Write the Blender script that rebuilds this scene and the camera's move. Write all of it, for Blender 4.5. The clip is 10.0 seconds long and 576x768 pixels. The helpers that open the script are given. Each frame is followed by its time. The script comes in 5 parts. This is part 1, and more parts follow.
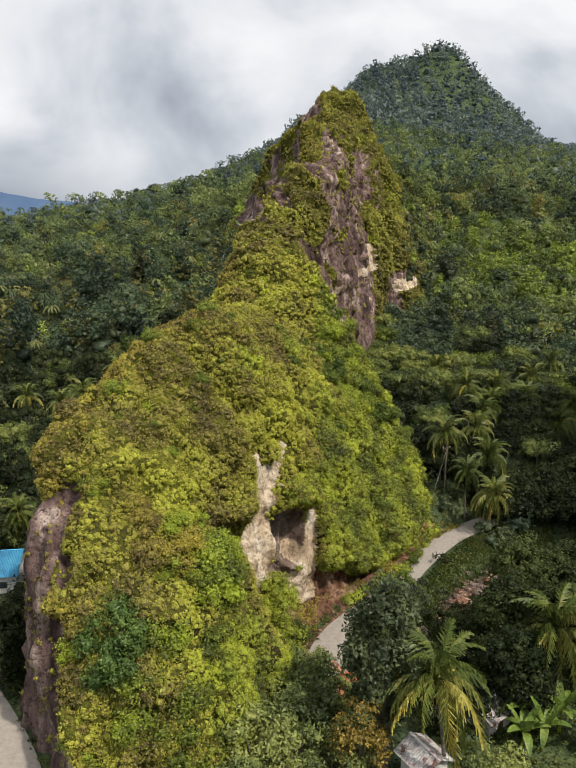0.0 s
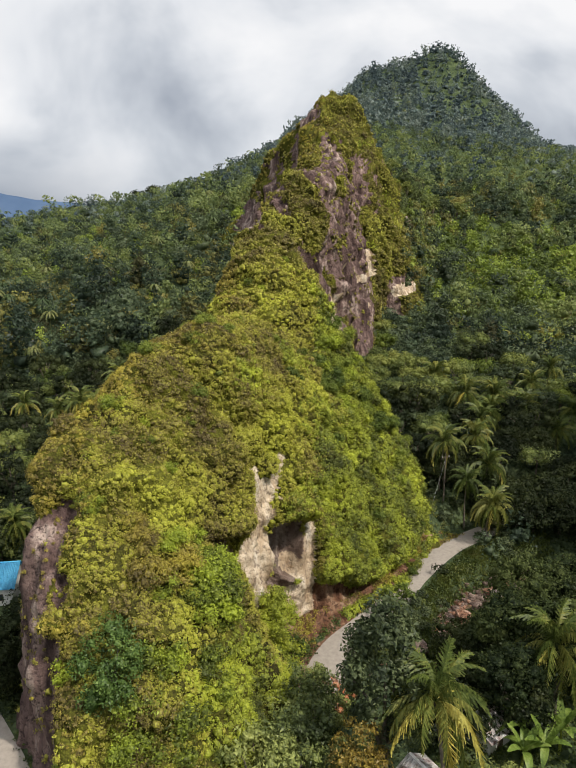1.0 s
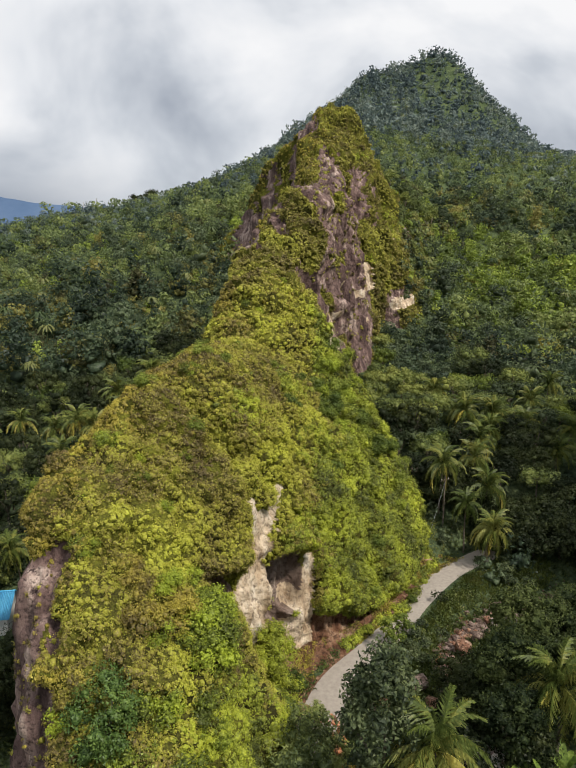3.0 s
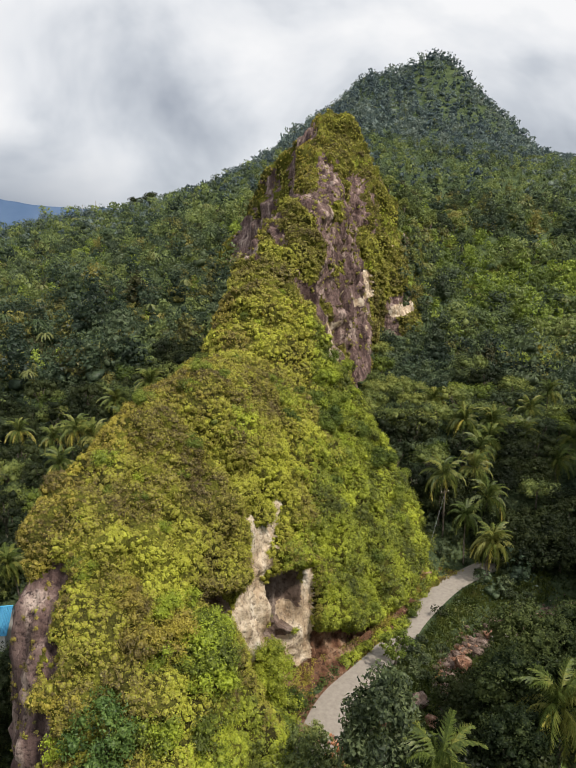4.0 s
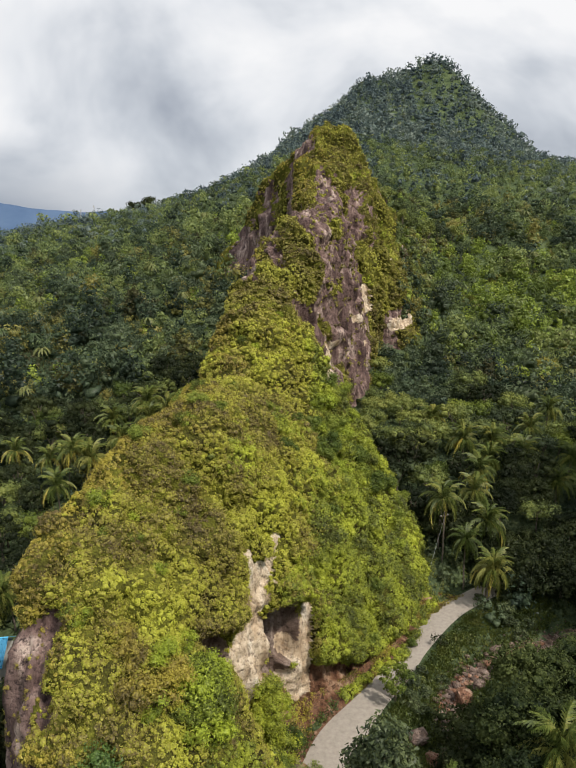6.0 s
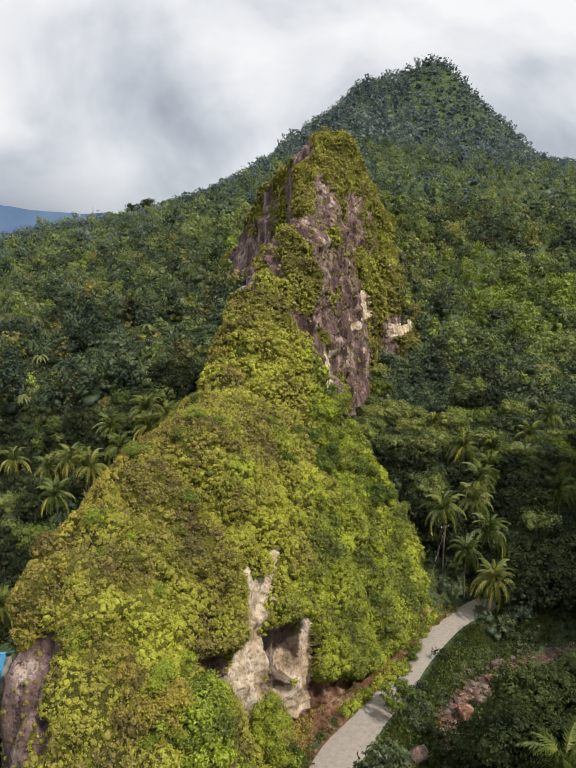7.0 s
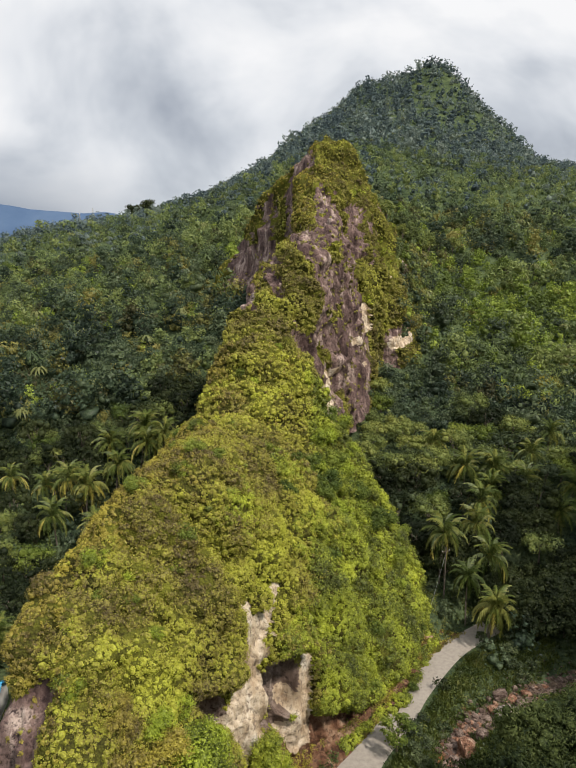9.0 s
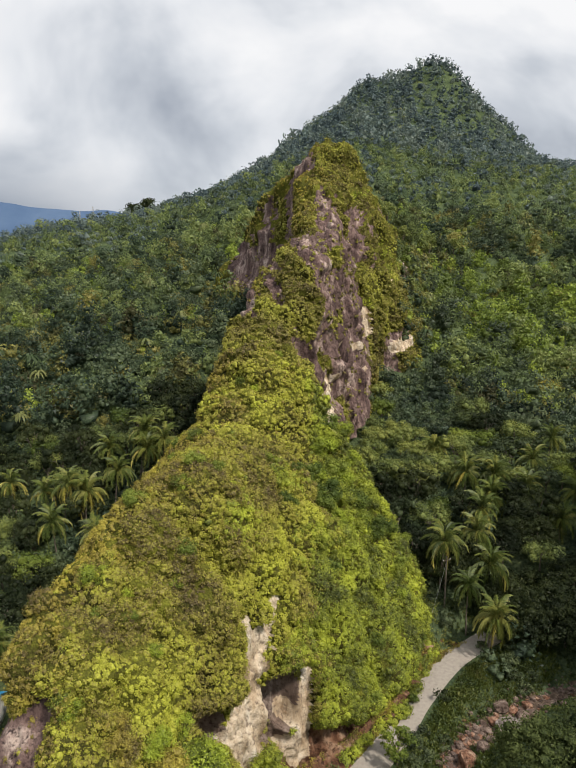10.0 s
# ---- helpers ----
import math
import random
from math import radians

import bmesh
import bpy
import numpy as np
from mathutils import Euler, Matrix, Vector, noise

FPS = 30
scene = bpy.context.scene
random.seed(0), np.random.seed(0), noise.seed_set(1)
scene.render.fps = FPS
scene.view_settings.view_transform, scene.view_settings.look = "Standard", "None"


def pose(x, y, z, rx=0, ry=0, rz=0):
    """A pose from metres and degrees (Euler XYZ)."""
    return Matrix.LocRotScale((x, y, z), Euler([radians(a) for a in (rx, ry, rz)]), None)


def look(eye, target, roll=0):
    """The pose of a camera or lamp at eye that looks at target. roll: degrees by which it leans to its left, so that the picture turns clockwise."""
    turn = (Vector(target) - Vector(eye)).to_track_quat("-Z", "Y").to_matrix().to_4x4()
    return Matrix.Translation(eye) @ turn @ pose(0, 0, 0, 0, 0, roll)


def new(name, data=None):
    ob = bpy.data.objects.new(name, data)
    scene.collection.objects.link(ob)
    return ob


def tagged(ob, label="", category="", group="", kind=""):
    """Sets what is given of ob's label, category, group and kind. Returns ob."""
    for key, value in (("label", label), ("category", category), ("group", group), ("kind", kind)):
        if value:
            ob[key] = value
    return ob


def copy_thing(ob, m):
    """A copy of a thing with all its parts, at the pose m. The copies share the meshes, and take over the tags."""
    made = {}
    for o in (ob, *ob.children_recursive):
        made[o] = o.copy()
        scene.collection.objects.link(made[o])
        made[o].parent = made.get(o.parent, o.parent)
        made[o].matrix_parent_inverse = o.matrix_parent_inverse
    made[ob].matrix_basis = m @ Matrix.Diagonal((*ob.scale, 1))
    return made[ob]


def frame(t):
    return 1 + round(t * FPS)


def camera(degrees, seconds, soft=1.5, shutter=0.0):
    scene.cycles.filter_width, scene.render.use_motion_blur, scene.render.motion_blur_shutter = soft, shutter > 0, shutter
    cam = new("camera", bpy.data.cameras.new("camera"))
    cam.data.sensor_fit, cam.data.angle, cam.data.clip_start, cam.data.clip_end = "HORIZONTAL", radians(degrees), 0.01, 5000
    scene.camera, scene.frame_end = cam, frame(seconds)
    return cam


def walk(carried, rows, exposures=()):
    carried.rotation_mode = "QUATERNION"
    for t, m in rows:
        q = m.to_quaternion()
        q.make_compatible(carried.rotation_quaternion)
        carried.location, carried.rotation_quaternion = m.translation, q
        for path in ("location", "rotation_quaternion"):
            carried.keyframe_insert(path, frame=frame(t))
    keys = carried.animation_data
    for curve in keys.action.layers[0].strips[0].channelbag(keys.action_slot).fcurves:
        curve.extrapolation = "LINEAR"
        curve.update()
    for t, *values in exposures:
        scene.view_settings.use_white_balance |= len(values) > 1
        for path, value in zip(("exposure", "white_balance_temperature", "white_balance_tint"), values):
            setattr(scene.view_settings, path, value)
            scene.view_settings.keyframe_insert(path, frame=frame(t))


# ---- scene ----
cam = camera(50.2, 10.0)
METRES, EYE, TILT, LEAN, TURN = 20.0, 50.0, -12.0, 0.0, 0.0
ROWS = [
    (0.0, 0.0, 0.0, 0.0, 0.0, 0.0, 0.0),
    (0.5, 0.0025, 0.0123, 0.0392, -0.05, 0.04, 0.03),
    (1.0, 0.0045, 0.0252, 0.0801, -0.1, 0.06, 0.04),
    (1.5, 0.007, 0.0375, 0.124, -0.14, 0.09, 0.07),
    (2.0, 0.0089, 0.0478, 0.1697, -0.17, 0.16, 0.09),
    (2.5, 0.0093, 0.0616, 0.2204, -0.2, 0.21, 0.11),
    (4.0, 0.0144, 0.0921, 0.3678, -0.29, 0.4, 0.19),
    (4.5, 0.0157, 0.1025, 0.4205, -0.32, 0.48, 0.22),
    (5.0, 0.0169, 0.1153, 0.4678, -0.36, 0.52, 0.24),
    (5.5, 0.02, 0.1254, 0.5182, -0.37, 0.55, 0.27),
    (7.0, 0.0288, 0.1624, 0.6645, -0.43, 0.65, 0.52),
    (7.5, 0.0283, 0.1758, 0.7154, -0.44, 0.66, 0.49),
    (8.0, 0.0271, 0.19, 0.7714, -0.47, 0.66, 0.46),
    (8.5, 0.0261, 0.2046, 0.8244, -0.46, 0.65, 0.41),
    (9.0, 0.025, 0.2186, 0.8752, -0.47, 0.61, 0.34),
    (9.5, 0.0244, 0.2326, 0.921, -0.46, 0.54, 0.3),
    (10.0, 0.0263, 0.2482, 0.967, -0.45, 0.42, 0.28),
]
walk(cam, [(t, pose(0, 0, EYE, TILT, LEAN, TURN) @ pose(METRES * x, METRES * y, METRES * z, 90 + pitch, roll, yaw)) for t, x, y, z, yaw, pitch, roll in ROWS])

# ---- light ----
SUN_AZ, SUN_EL = 131.0, 53.0          # degrees from +y towards +x, and height
world = bpy.data.worlds.new("sky_world")
scene.world = world
world.use_nodes = True
wn, wl = world.node_tree.nodes, world.node_tree.links
wn.clear()


def wnode(kind, **values):
    n = wn.new(kind)
    for k, v in values.items():
        n.inputs[k].default_value = v
    return n


def ramp(nodes, stops):
    n = nodes.new("ShaderNodeValToRGB")
    e = n.color_ramp.elements
    while len(e) < len(stops):
        e.new(0.5)
    for el, (p, c) in zip(e, stops):
        el.position, el.color = p, (*c, 1)
    return n


sky = wn.new("ShaderNodeTexSky")
sky.sky_type, sky.sun_disc = "NISHITA", False
sky.sun_elevation, sky.sun_rotation = radians(SUN_EL), radians(SUN_AZ)
sky_dim = wn.new("ShaderNodeVectorMath")
sky_dim.operation = "SCALE"
sky_dim.inputs[3].default_value = 0.09
wl.new(sky.outputs[0], sky_dim.inputs[0])
coord = wn.new("ShaderNodeTexCoord")
stretch = wnode("ShaderNodeMapping", Scale=(1.0, 1.0, 1.45), Location=(-0.1, 1.7, 0.5))
wl.new(coord.outputs["Generated"], stretch.inputs["Vector"])
billow = wnode("ShaderNodeTexNoise", Scale=3.0, Detail=5.0, Roughness=0.5, Distortion=0.35)
wl.new(stretch.outputs[0], billow.inputs["Vector"])
cloud_tone = ramp(wn, [(0.33, (0.42, 0.455, 0.52)), (0.44, (0.63, 0.665, 0.72)), (0.53, (0.85, 0.87, 0.905)), (0.63, (1.0, 1.0, 1.01))])
wl.new(billow.outputs[0], cloud_tone.inputs[0])
cover = ramp(wn, [(0.0, (0.88,) * 3), (1.0, (1.0,) * 3)])
wl.new(billow.outputs[0], cover.inputs[0])
mix_sky = wn.new("ShaderNodeMix")
mix_sky.data_type = "RGBA"
wl.new(cover.outputs[0], mix_sky.inputs[0])
wl.new(sky_dim.outputs[0], mix_sky.inputs[6])
wl.new(cloud_tone.outputs[0], mix_sky.inputs[7])
# a clouded sky grows brighter towards the zenith
part_xyz = wn.new("ShaderNodeSeparateXYZ")
wl.new(coord.outputs["Generated"], part_xyz.inputs[0])
zenith = wn.new("ShaderNodeMapRange")
zenith.interpolation_type = "SMOOTHSTEP"
for i, v in ((1, 0.3), (2, 1.0), (3, 0.9), (4, 1.8)):
    zenith.inputs[i].default_value = v
wl.new(part_xyz.outputs[2], zenith.inputs[0])
# rain cloud hanging over the far mountain
def span(socket, lo, hi):
    n = wn.new("ShaderNodeMapRange")
    n.interpolation_type = "SMOOTHSTEP"
    for i, v in ((1, lo), (2, hi), (3, 1.0), (4, 0.0)):
        n.inputs[i].default_value = v
    wl.new(socket, n.inputs[0])
    return n.outputs[0]


gloom = wn.new("ShaderNodeMath")
gloom.operation = "MULTIPLY"
wl.new(span(part_xyz.outputs[0], -0.44, -0.1), gloom.inputs[0])
wl.new(span(part_xyz.outputs[2], 0.02, 0.2), gloom.inputs[1])
rain = wn.new("ShaderNodeMix")
rain.data_type = "RGBA"
wl.new(gloom.outputs[0], rain.inputs[0])
wl.new(mix_sky.outputs[2], rain.inputs[6])
rain.inputs[7].default_value = (0.20, 0.25, 0.33, 1)
back = wnode("ShaderNodeBackground")
wl.new(zenith.outputs[0], back.inputs[1])
wl.new(rain.outputs[2], back.inputs[0])
wout = wn.new("ShaderNodeOutputWorld")
wl.new(back.outputs[0], wout.inputs[0])

sun = new("sun", bpy.data.lights.new("sun", "SUN"))
sun.data.energy, sun.data.angle, sun.data.color = 4.3, radians(1.5), (1.0, 0.93, 0.84)
az, el = radians(SUN_AZ), radians(SUN_EL)
sun.matrix_world = look((math.sin(az) * math.cos(el), math.cos(az) * math.cos(el), math.sin(el)), (0, 0, 0))

scene.view_settings.exposure = 0.1

# ---- materials ----


def material(name):
    m = bpy.data.materials.new(name)
    m.use_nodes = True
    nt = m.node_tree
    return m, nt.nodes, nt.links, nt.nodes["Principled BSDF"]


def noise_node(nodes, links, scale, detail=4.0, rough=0.55):
    n = nodes.new("ShaderNodeTexNoise")
    n.inputs["Scale"].default_value, n.inputs["Detail"].default_value, n.inputs["Roughness"].default_value = scale, detail, rough
    c = nodes.new("ShaderNodeNewGeometry")
    links.new(c.outputs["Position"], n.inputs["Vector"])
    return n


def leaf_material(name, colours, patch_scale=0.08, spread=0.25, glow=0.25, vary="", clump=0.0, clump_scale=0.8, leaf_scale=4.0, gain=1.4, sheen=0.015):
    """Leaves: a colour from a patchy noise, varied leaf by leaf and plant by plant, with light coming through the blade."""
    m, n, l, p = material(name)
    n.remove(p)

    def calc(op, x, y, z=None):
        q = n.new("ShaderNodeMath")
        q.operation = op
        for i, v in enumerate((x, y, z)):
            if v is None:
                continue
            if isinstance(v, (int, float)):
                q.inputs[i].default_value = v
            else:
                l.new(v, q.inputs[i])
        return q.outputs[0]

    geo = n.new("ShaderNodeNewGeometry")
    wide = noise_node(n, l, patch_scale, 4.0, 0.6)
    total = calc("MULTIPLY_ADD", wide.outputs[0], gain, 0.5 - 0.5 * gain - spread / 2)
    total = calc("MULTIPLY_ADD", geo.outputs["Random Per Island"], spread, total)
    if clump:
        near = noise_node(n, l, clump_scale, 3.0, 0.6)
        total = calc("MULTIPLY_ADD", near.outputs[0], clump, total)
        total = calc("SUBTRACT", total, clump / 2)
    if vary == "object":
        oi = n.new("ShaderNodeObjectInfo")
        total = calc("SUBTRACT", calc("MULTIPLY_ADD", oi.outputs["Random"], 0.42, total), 0.21)
    if vary == "plant":
        at = n.new("ShaderNodeAttribute")
        at.attribute_name = "plant_tint"
        total = calc("SUBTRACT", calc("MULTIPLY_ADD", at.outputs["Fac"], 0.66, total), 0.33)
    fine = n.new("ShaderNodeTexVoronoi")
    fine.inputs["Scale"].default_value = leaf_scale
    l.new(geo.outputs["Position"], fine.inputs["Vector"])
    total = calc("SUBTRACT", calc("MULTIPLY_ADD", fine.outputs["Distance"], -0.3, total), -0.13)
    k = len(colours)
    r = ramp(n, [(0.25 + 0.5 * i / (k - 1), c) for i, c in enumerate(colours)])
    l.new(total, r.inputs[0])
    bump = n.new("ShaderNodeBump")
    bump.invert = True
    bump.inputs["Strength"].default_value, bump.inputs["Distance"].default_value = 0.8, 0.6 / leaf_scale
    l.new(fine.outputs["Distance"], bump.inputs["Height"])
    d = n.new("ShaderNodeBsdfDiffuse")
    l.new(bump.outputs[0], d.inputs["Normal"])
    t = n.new("ShaderNodeBsdfTranslucent")
    g = n.new("ShaderNodeBsdfGlossy")
    g.inputs["Roughness"].default_value = 0.45
    l.new(r.outputs[0], d.inputs[0])
    l.new(r.outputs[0], t.inputs[0])
    a = n.new("ShaderNodeMixShader")
    a.inputs[0].default_value = glow
    l.new(d.outputs[0], a.inputs[1])
    l.new(t.outputs[0], a.inputs[2])
    b = n.new("ShaderNodeMixShader")
    b.inputs[0].default_value = sheen
    l.new(a.outputs[0], b.inputs[1])
    l.new(g.outputs[0], b.inputs[2])
    l.new(b.outputs[0], n["Material Output"].inputs[0])
    return m


def rough_material(name, colours, scale=0.5, rough=0.9, bump=0.3, fine=6.0, low=0.3, high=0.7):
    m, n, l, p = material(name)
    a = noise_node(n, l, scale, 8.0, 0.6)
    k = len(colours)
    r = ramp(n, [(low + (high - low) * i / (k - 1), c) for i, c in enumerate(colours)])
    l.new(a.outputs[0], r.inputs[0])
    l.new(r.outputs[0], p.inputs["Base Color"])
    p.inputs["Roughness"].default_value = rough
    p.inputs["Specular IOR Level"].default_value = 0.5 if rough < 0.6 else 0.12
    f = noise_node(n, l, fine, 6.0, 0.65)
    bm = n.new("ShaderNodeBump")
    bm.inputs["Strength"].default_value, bm.inputs["Distance"].default_value = bump, 0.3
    l.new(f.outputs[0], bm.inputs["Height"])
    l.new(bm.outputs[0], p.inputs["Normal"])
    return m


def rock_material(name, colours, stain, scale=0.45, squeeze=0.3):
    """Cliff rock: upright streaks, mottling, dark cracks and a rough face."""
    m, n, l, p = material(name)
    geo = n.new("ShaderNodeNewGeometry")
    mp = n.new("ShaderNodeMapping")
    mp.inputs["Scale"].default_value = (1, 1, squeeze)
    l.new(geo.outputs["Position"], mp.inputs["Vector"])
    a = n.new("ShaderNodeTexNoise")
    a.inputs["Scale"].default_value, a.inputs["Detail"].default_value, a.inputs["Roughness"].default_value = scale, 8.0, 0.62
    l.new(mp.outputs[0], a.inputs["Vector"])
    k = len(colours)
    r = ramp(n, [(0.34 + 0.32 * i / (k - 1), c) for i, c in enumerate(colours)])
    l.new(a.outputs[0], r.inputs[0])
    f = noise_node(n, l, 1.7, 8.0, 0.7)
    fr = ramp(n, [(0.36, (0, 0, 0)), (0.5, (1, 1, 1))])
    l.new(f.outputs[0], fr.inputs[0])
    mx = n.new("ShaderNodeMix")
    mx.data_type = "RGBA"
    l.new(fr.outputs[0], mx.inputs[0])
    mx.inputs[6].default_value = (*stain, 1)
    l.new(r.outputs[0], mx.inputs[7])
    l.new(mx.outputs[2], p.inputs["Base Color"])
    p.inputs["Roughness"].default_value = 0.9
    p.inputs["Specular IOR Level"].default_value = 0.15
    bm = n.new("ShaderNodeBump")
    bm.inputs["Strength"].default_value, bm.inputs["Distance"].default_value = 0.9, 0.55
    l.new(f.outputs[0], bm.inputs["Height"])
    l.new(bm.outputs[0], p.inputs["Normal"])
    return m


VINE = [(0.11, 0.086, 0.037), (0.218, 0.19, 0.043), (0.308, 0.297, 0.045), (0.374, 0.382, 0.048), (0.43, 0.447, 0.055)]
LUSH = [(0.072, 0.085, 0.023), (0.187, 0.216, 0.032), (0.315, 0.355, 0.039), (0.42, 0.46, 0.048)]
GREEN = [(0.037, 0.052, 0.025), (0.076, 0.099, 0.035), (0.135, 0.167, 0.046), (0.185, 0.215, 0.054), (0.235, 0.255, 0.062)]
vine_leaf = leaf_material("vine_leaf", VINE, 0.09, 0.15, 0.2, "", 0.2)
bush_leaf = leaf_material("bush_leaf", LUSH, 0.16, 0.16, 0.25, "", 0.2)
dry_leaf = leaf_material("dry_leaf", [(0.105, 0.082, 0.032), (0.215, 0.175, 0.042), (0.31, 0.26, 0.046), (0.39, 0.335, 0.052)], 0.2, 0.18, 0.2, "", 0.3)
crag_leaf = leaf_material("crag_leaf", [(0.11, 0.086, 0.037), (0.18, 0.154, 0.043), (0.245, 0.226, 0.046), (0.305, 0.296, 0.05), (0.36, 0.36, 0.056)], 0.11, 0.15, 0.2, "", 0.3)
# dark soil and undergrowth; shade in the fern gaps is also in this colour
shaded_hill_soil = leaf_material("shaded_hill_undergrowth", [(0.026, 0.024, 0.009), (0.056, 0.055, 0.013), (0.088, 0.089, 0.016), (0.125, 0.128, 0.019)], 0.12, 0.0, 0.0, "", 0.6, 2.2, sheen=0.0)
tree_leaf = leaf_material("tree_leaf", GREEN, 0.05, 0.2, 0.25, "object")
# dark green foliage, deepened further with the valley's shade
dark_leaf = leaf_material("dark_leaf", [(0.012, 0.017, 0.008), (0.024, 0.032, 0.012), (0.048, 0.058, 0.02)], 0.2, 0.25, 0.2, "object", sheen=0.008)
light_leaf = leaf_material("light_leaf", [(0.06, 0.09, 0.02), (0.13, 0.17, 0.028), (0.22, 0.26, 0.04)], 0.1, 0.25, 0.3, "object")
# a little of the slopes' haze is put into this blue-tinged green
wood_leaf = leaf_material("wood_leaf", [(0.058, 0.078, 0.044), (0.10, 0.134, 0.058), (0.144, 0.188, 0.07), (0.185, 0.23, 0.078), (0.225, 0.265, 0.084)], 0.02, 0.2, 0.35, "plant", 0.15, 0.3, 2.6, 1.7)
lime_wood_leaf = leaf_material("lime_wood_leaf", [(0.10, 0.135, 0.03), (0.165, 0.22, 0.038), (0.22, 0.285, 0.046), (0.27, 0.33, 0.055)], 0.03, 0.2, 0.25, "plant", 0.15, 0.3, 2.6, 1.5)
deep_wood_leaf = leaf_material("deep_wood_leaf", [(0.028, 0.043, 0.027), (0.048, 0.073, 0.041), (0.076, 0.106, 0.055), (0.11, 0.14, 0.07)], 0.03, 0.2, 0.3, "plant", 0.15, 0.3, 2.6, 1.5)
olive_wood_leaf = leaf_material("olive_wood_leaf", [(0.06, 0.06, 0.026), (0.115, 0.115, 0.036), (0.17, 0.165, 0.046), (0.23, 0.21, 0.06)], 0.03, 0.2, 0.2, "plant", 0.15, 0.3, 2.6, 1.5)
# paler and bluer leaf: distance haze is put into its colour
hazy_far_leaf = leaf_material("hazy_far_leaf", [(0.06, 0.085, 0.090), (0.09, 0.125, 0.122), (0.125, 0.165, 0.148), (0.17, 0.205, 0.165)], 0.012, 0.25, 0.3, "plant", 0, 1, 0.9)
palm_leaf = leaf_material("palm_leaf", [(0.06, 0.085, 0.018), (0.12, 0.15, 0.032), (0.22, 0.22, 0.05)], 0.15, 0.25, 0.3, "object")
far_palm_leaf = leaf_material("far_palm_leaf", [(0.05, 0.075, 0.03), (0.09, 0.12, 0.04), (0.16, 0.17, 0.06)], 0.05, 0.2, 0.25, "plant")
sage_leaf = leaf_material("sage_leaf", [(0.065, 0.085, 0.032), (0.135, 0.165, 0.05), (0.215, 0.245, 0.07), (0.29, 0.315, 0.09)], 0.2, 0.25, 0.25, "object")
blue_leaf = leaf_material("blue_leaf", [(0.04, 0.07, 0.02), (0.075, 0.128, 0.03), (0.135, 0.20, 0.045)], 0.3, 0.3, 0.25)
glossy_leaf = leaf_material("glossy_leaf", [(0.03, 0.042, 0.021), (0.066, 0.086, 0.036), (0.125, 0.15, 0.062)], 0.4, 0.35, 0.2)
lime_leaf = leaf_material("lime_leaf", [(0.085, 0.105, 0.022), (0.178, 0.22, 0.03), (0.275, 0.335, 0.036), (0.36, 0.425, 0.044)], 0.2, 0.25, 0.3, "object")
red_leaf = leaf_material("red_leaf", [(0.08, 0.095, 0.025), (0.22, 0.15, 0.035), (0.36, 0.27, 0.05)], 0.5, 0.4, 0.25)
forest_soil = leaf_material("forest_floor", [(0.028, 0.042, 0.022), (0.048, 0.066, 0.031), (0.068, 0.09, 0.041), (0.092, 0.115, 0.05)], 0.06, 0.0, 0.0, "", 0.4, 0.5, 1.5, sheen=0.004)
earth = rough_material("earth", [(0.04, 0.027, 0.019), (0.085, 0.06, 0.042), (0.15, 0.11, 0.078)], 0.6, 0.95, 0.4, 5.0)
rock_pale = rock_material("rock_pale", [(0.25, 0.165, 0.095), (0.48, 0.37, 0.25), (0.60, 0.50, 0.37), (0.66, 0.59, 0.48)], (0.20, 0.15, 0.11), 0.5)
rock_dark = rock_material("rock_dark", [(0.045, 0.028, 0.026), (0.115, 0.074, 0.066), (0.205, 0.14, 0.12), (0.47, 0.37, 0.31)], (0.042, 0.027, 0.026), 0.42, 0.16)
rock_red = rock_material("rock_red", [(0.045, 0.02, 0.012), (0.11, 0.052, 0.028), (0.20, 0.11, 0.066), (0.34, 0.23, 0.15)], (0.045, 0.024, 0.016), 0.5)
rock_grey = rock_material("rock_grey", [(0.12, 0.10, 0.09), (0.24, 0.20, 0.18), (0.34, 0.29, 0.26)], (0.10, 0.08, 0.07), 0.4)
# brown recess stone, darkened so that the caves' shade is in its colour
shaded_cave_rock = rock_material("shaded_cave_rock", [(0.10, 0.066, 0.05), (0.20, 0.147, 0.118), (0.33, 0.26, 0.215)], (0.065, 0.043, 0.033), 0.5)
creek_rock = rock_material("creek_rock", [(0.055, 0.037, 0.03), (0.14, 0.10, 0.08), (0.29, 0.22, 0.18)], (0.06, 0.036, 0.026), 0.9, 1.0)
concrete = rough_material("concrete", [(0.188, 0.163, 0.133), (0.25, 0.219, 0.183), (0.295, 0.262, 0.222)], 1.6, 0.85, 0.15, 8.0, 0.2, 0.75)
bark = rough_material("bark", [(0.08, 0.065, 0.05), (0.18, 0.15, 0.12)], 2.0, 0.9, 0.4, 10.0)

# ---- number fields ----


def hash3(i, j, k, seed):
    h = (i.astype(np.int64) * 374761393 + j.astype(np.int64) * 668265263 + k.astype(np.int64) * 2147483647 + seed * 974711) & 0xFFFFFFFF
    h = ((h ^ (h >> 13)) * 1274126177) & 0xFFFFFFFF
    h = ((h ^ (h >> 16)) * 2246822519) & 0xFFFFFFFF
    return ((h ^ (h >> 15)) & 0xFFFF) / 65535.0


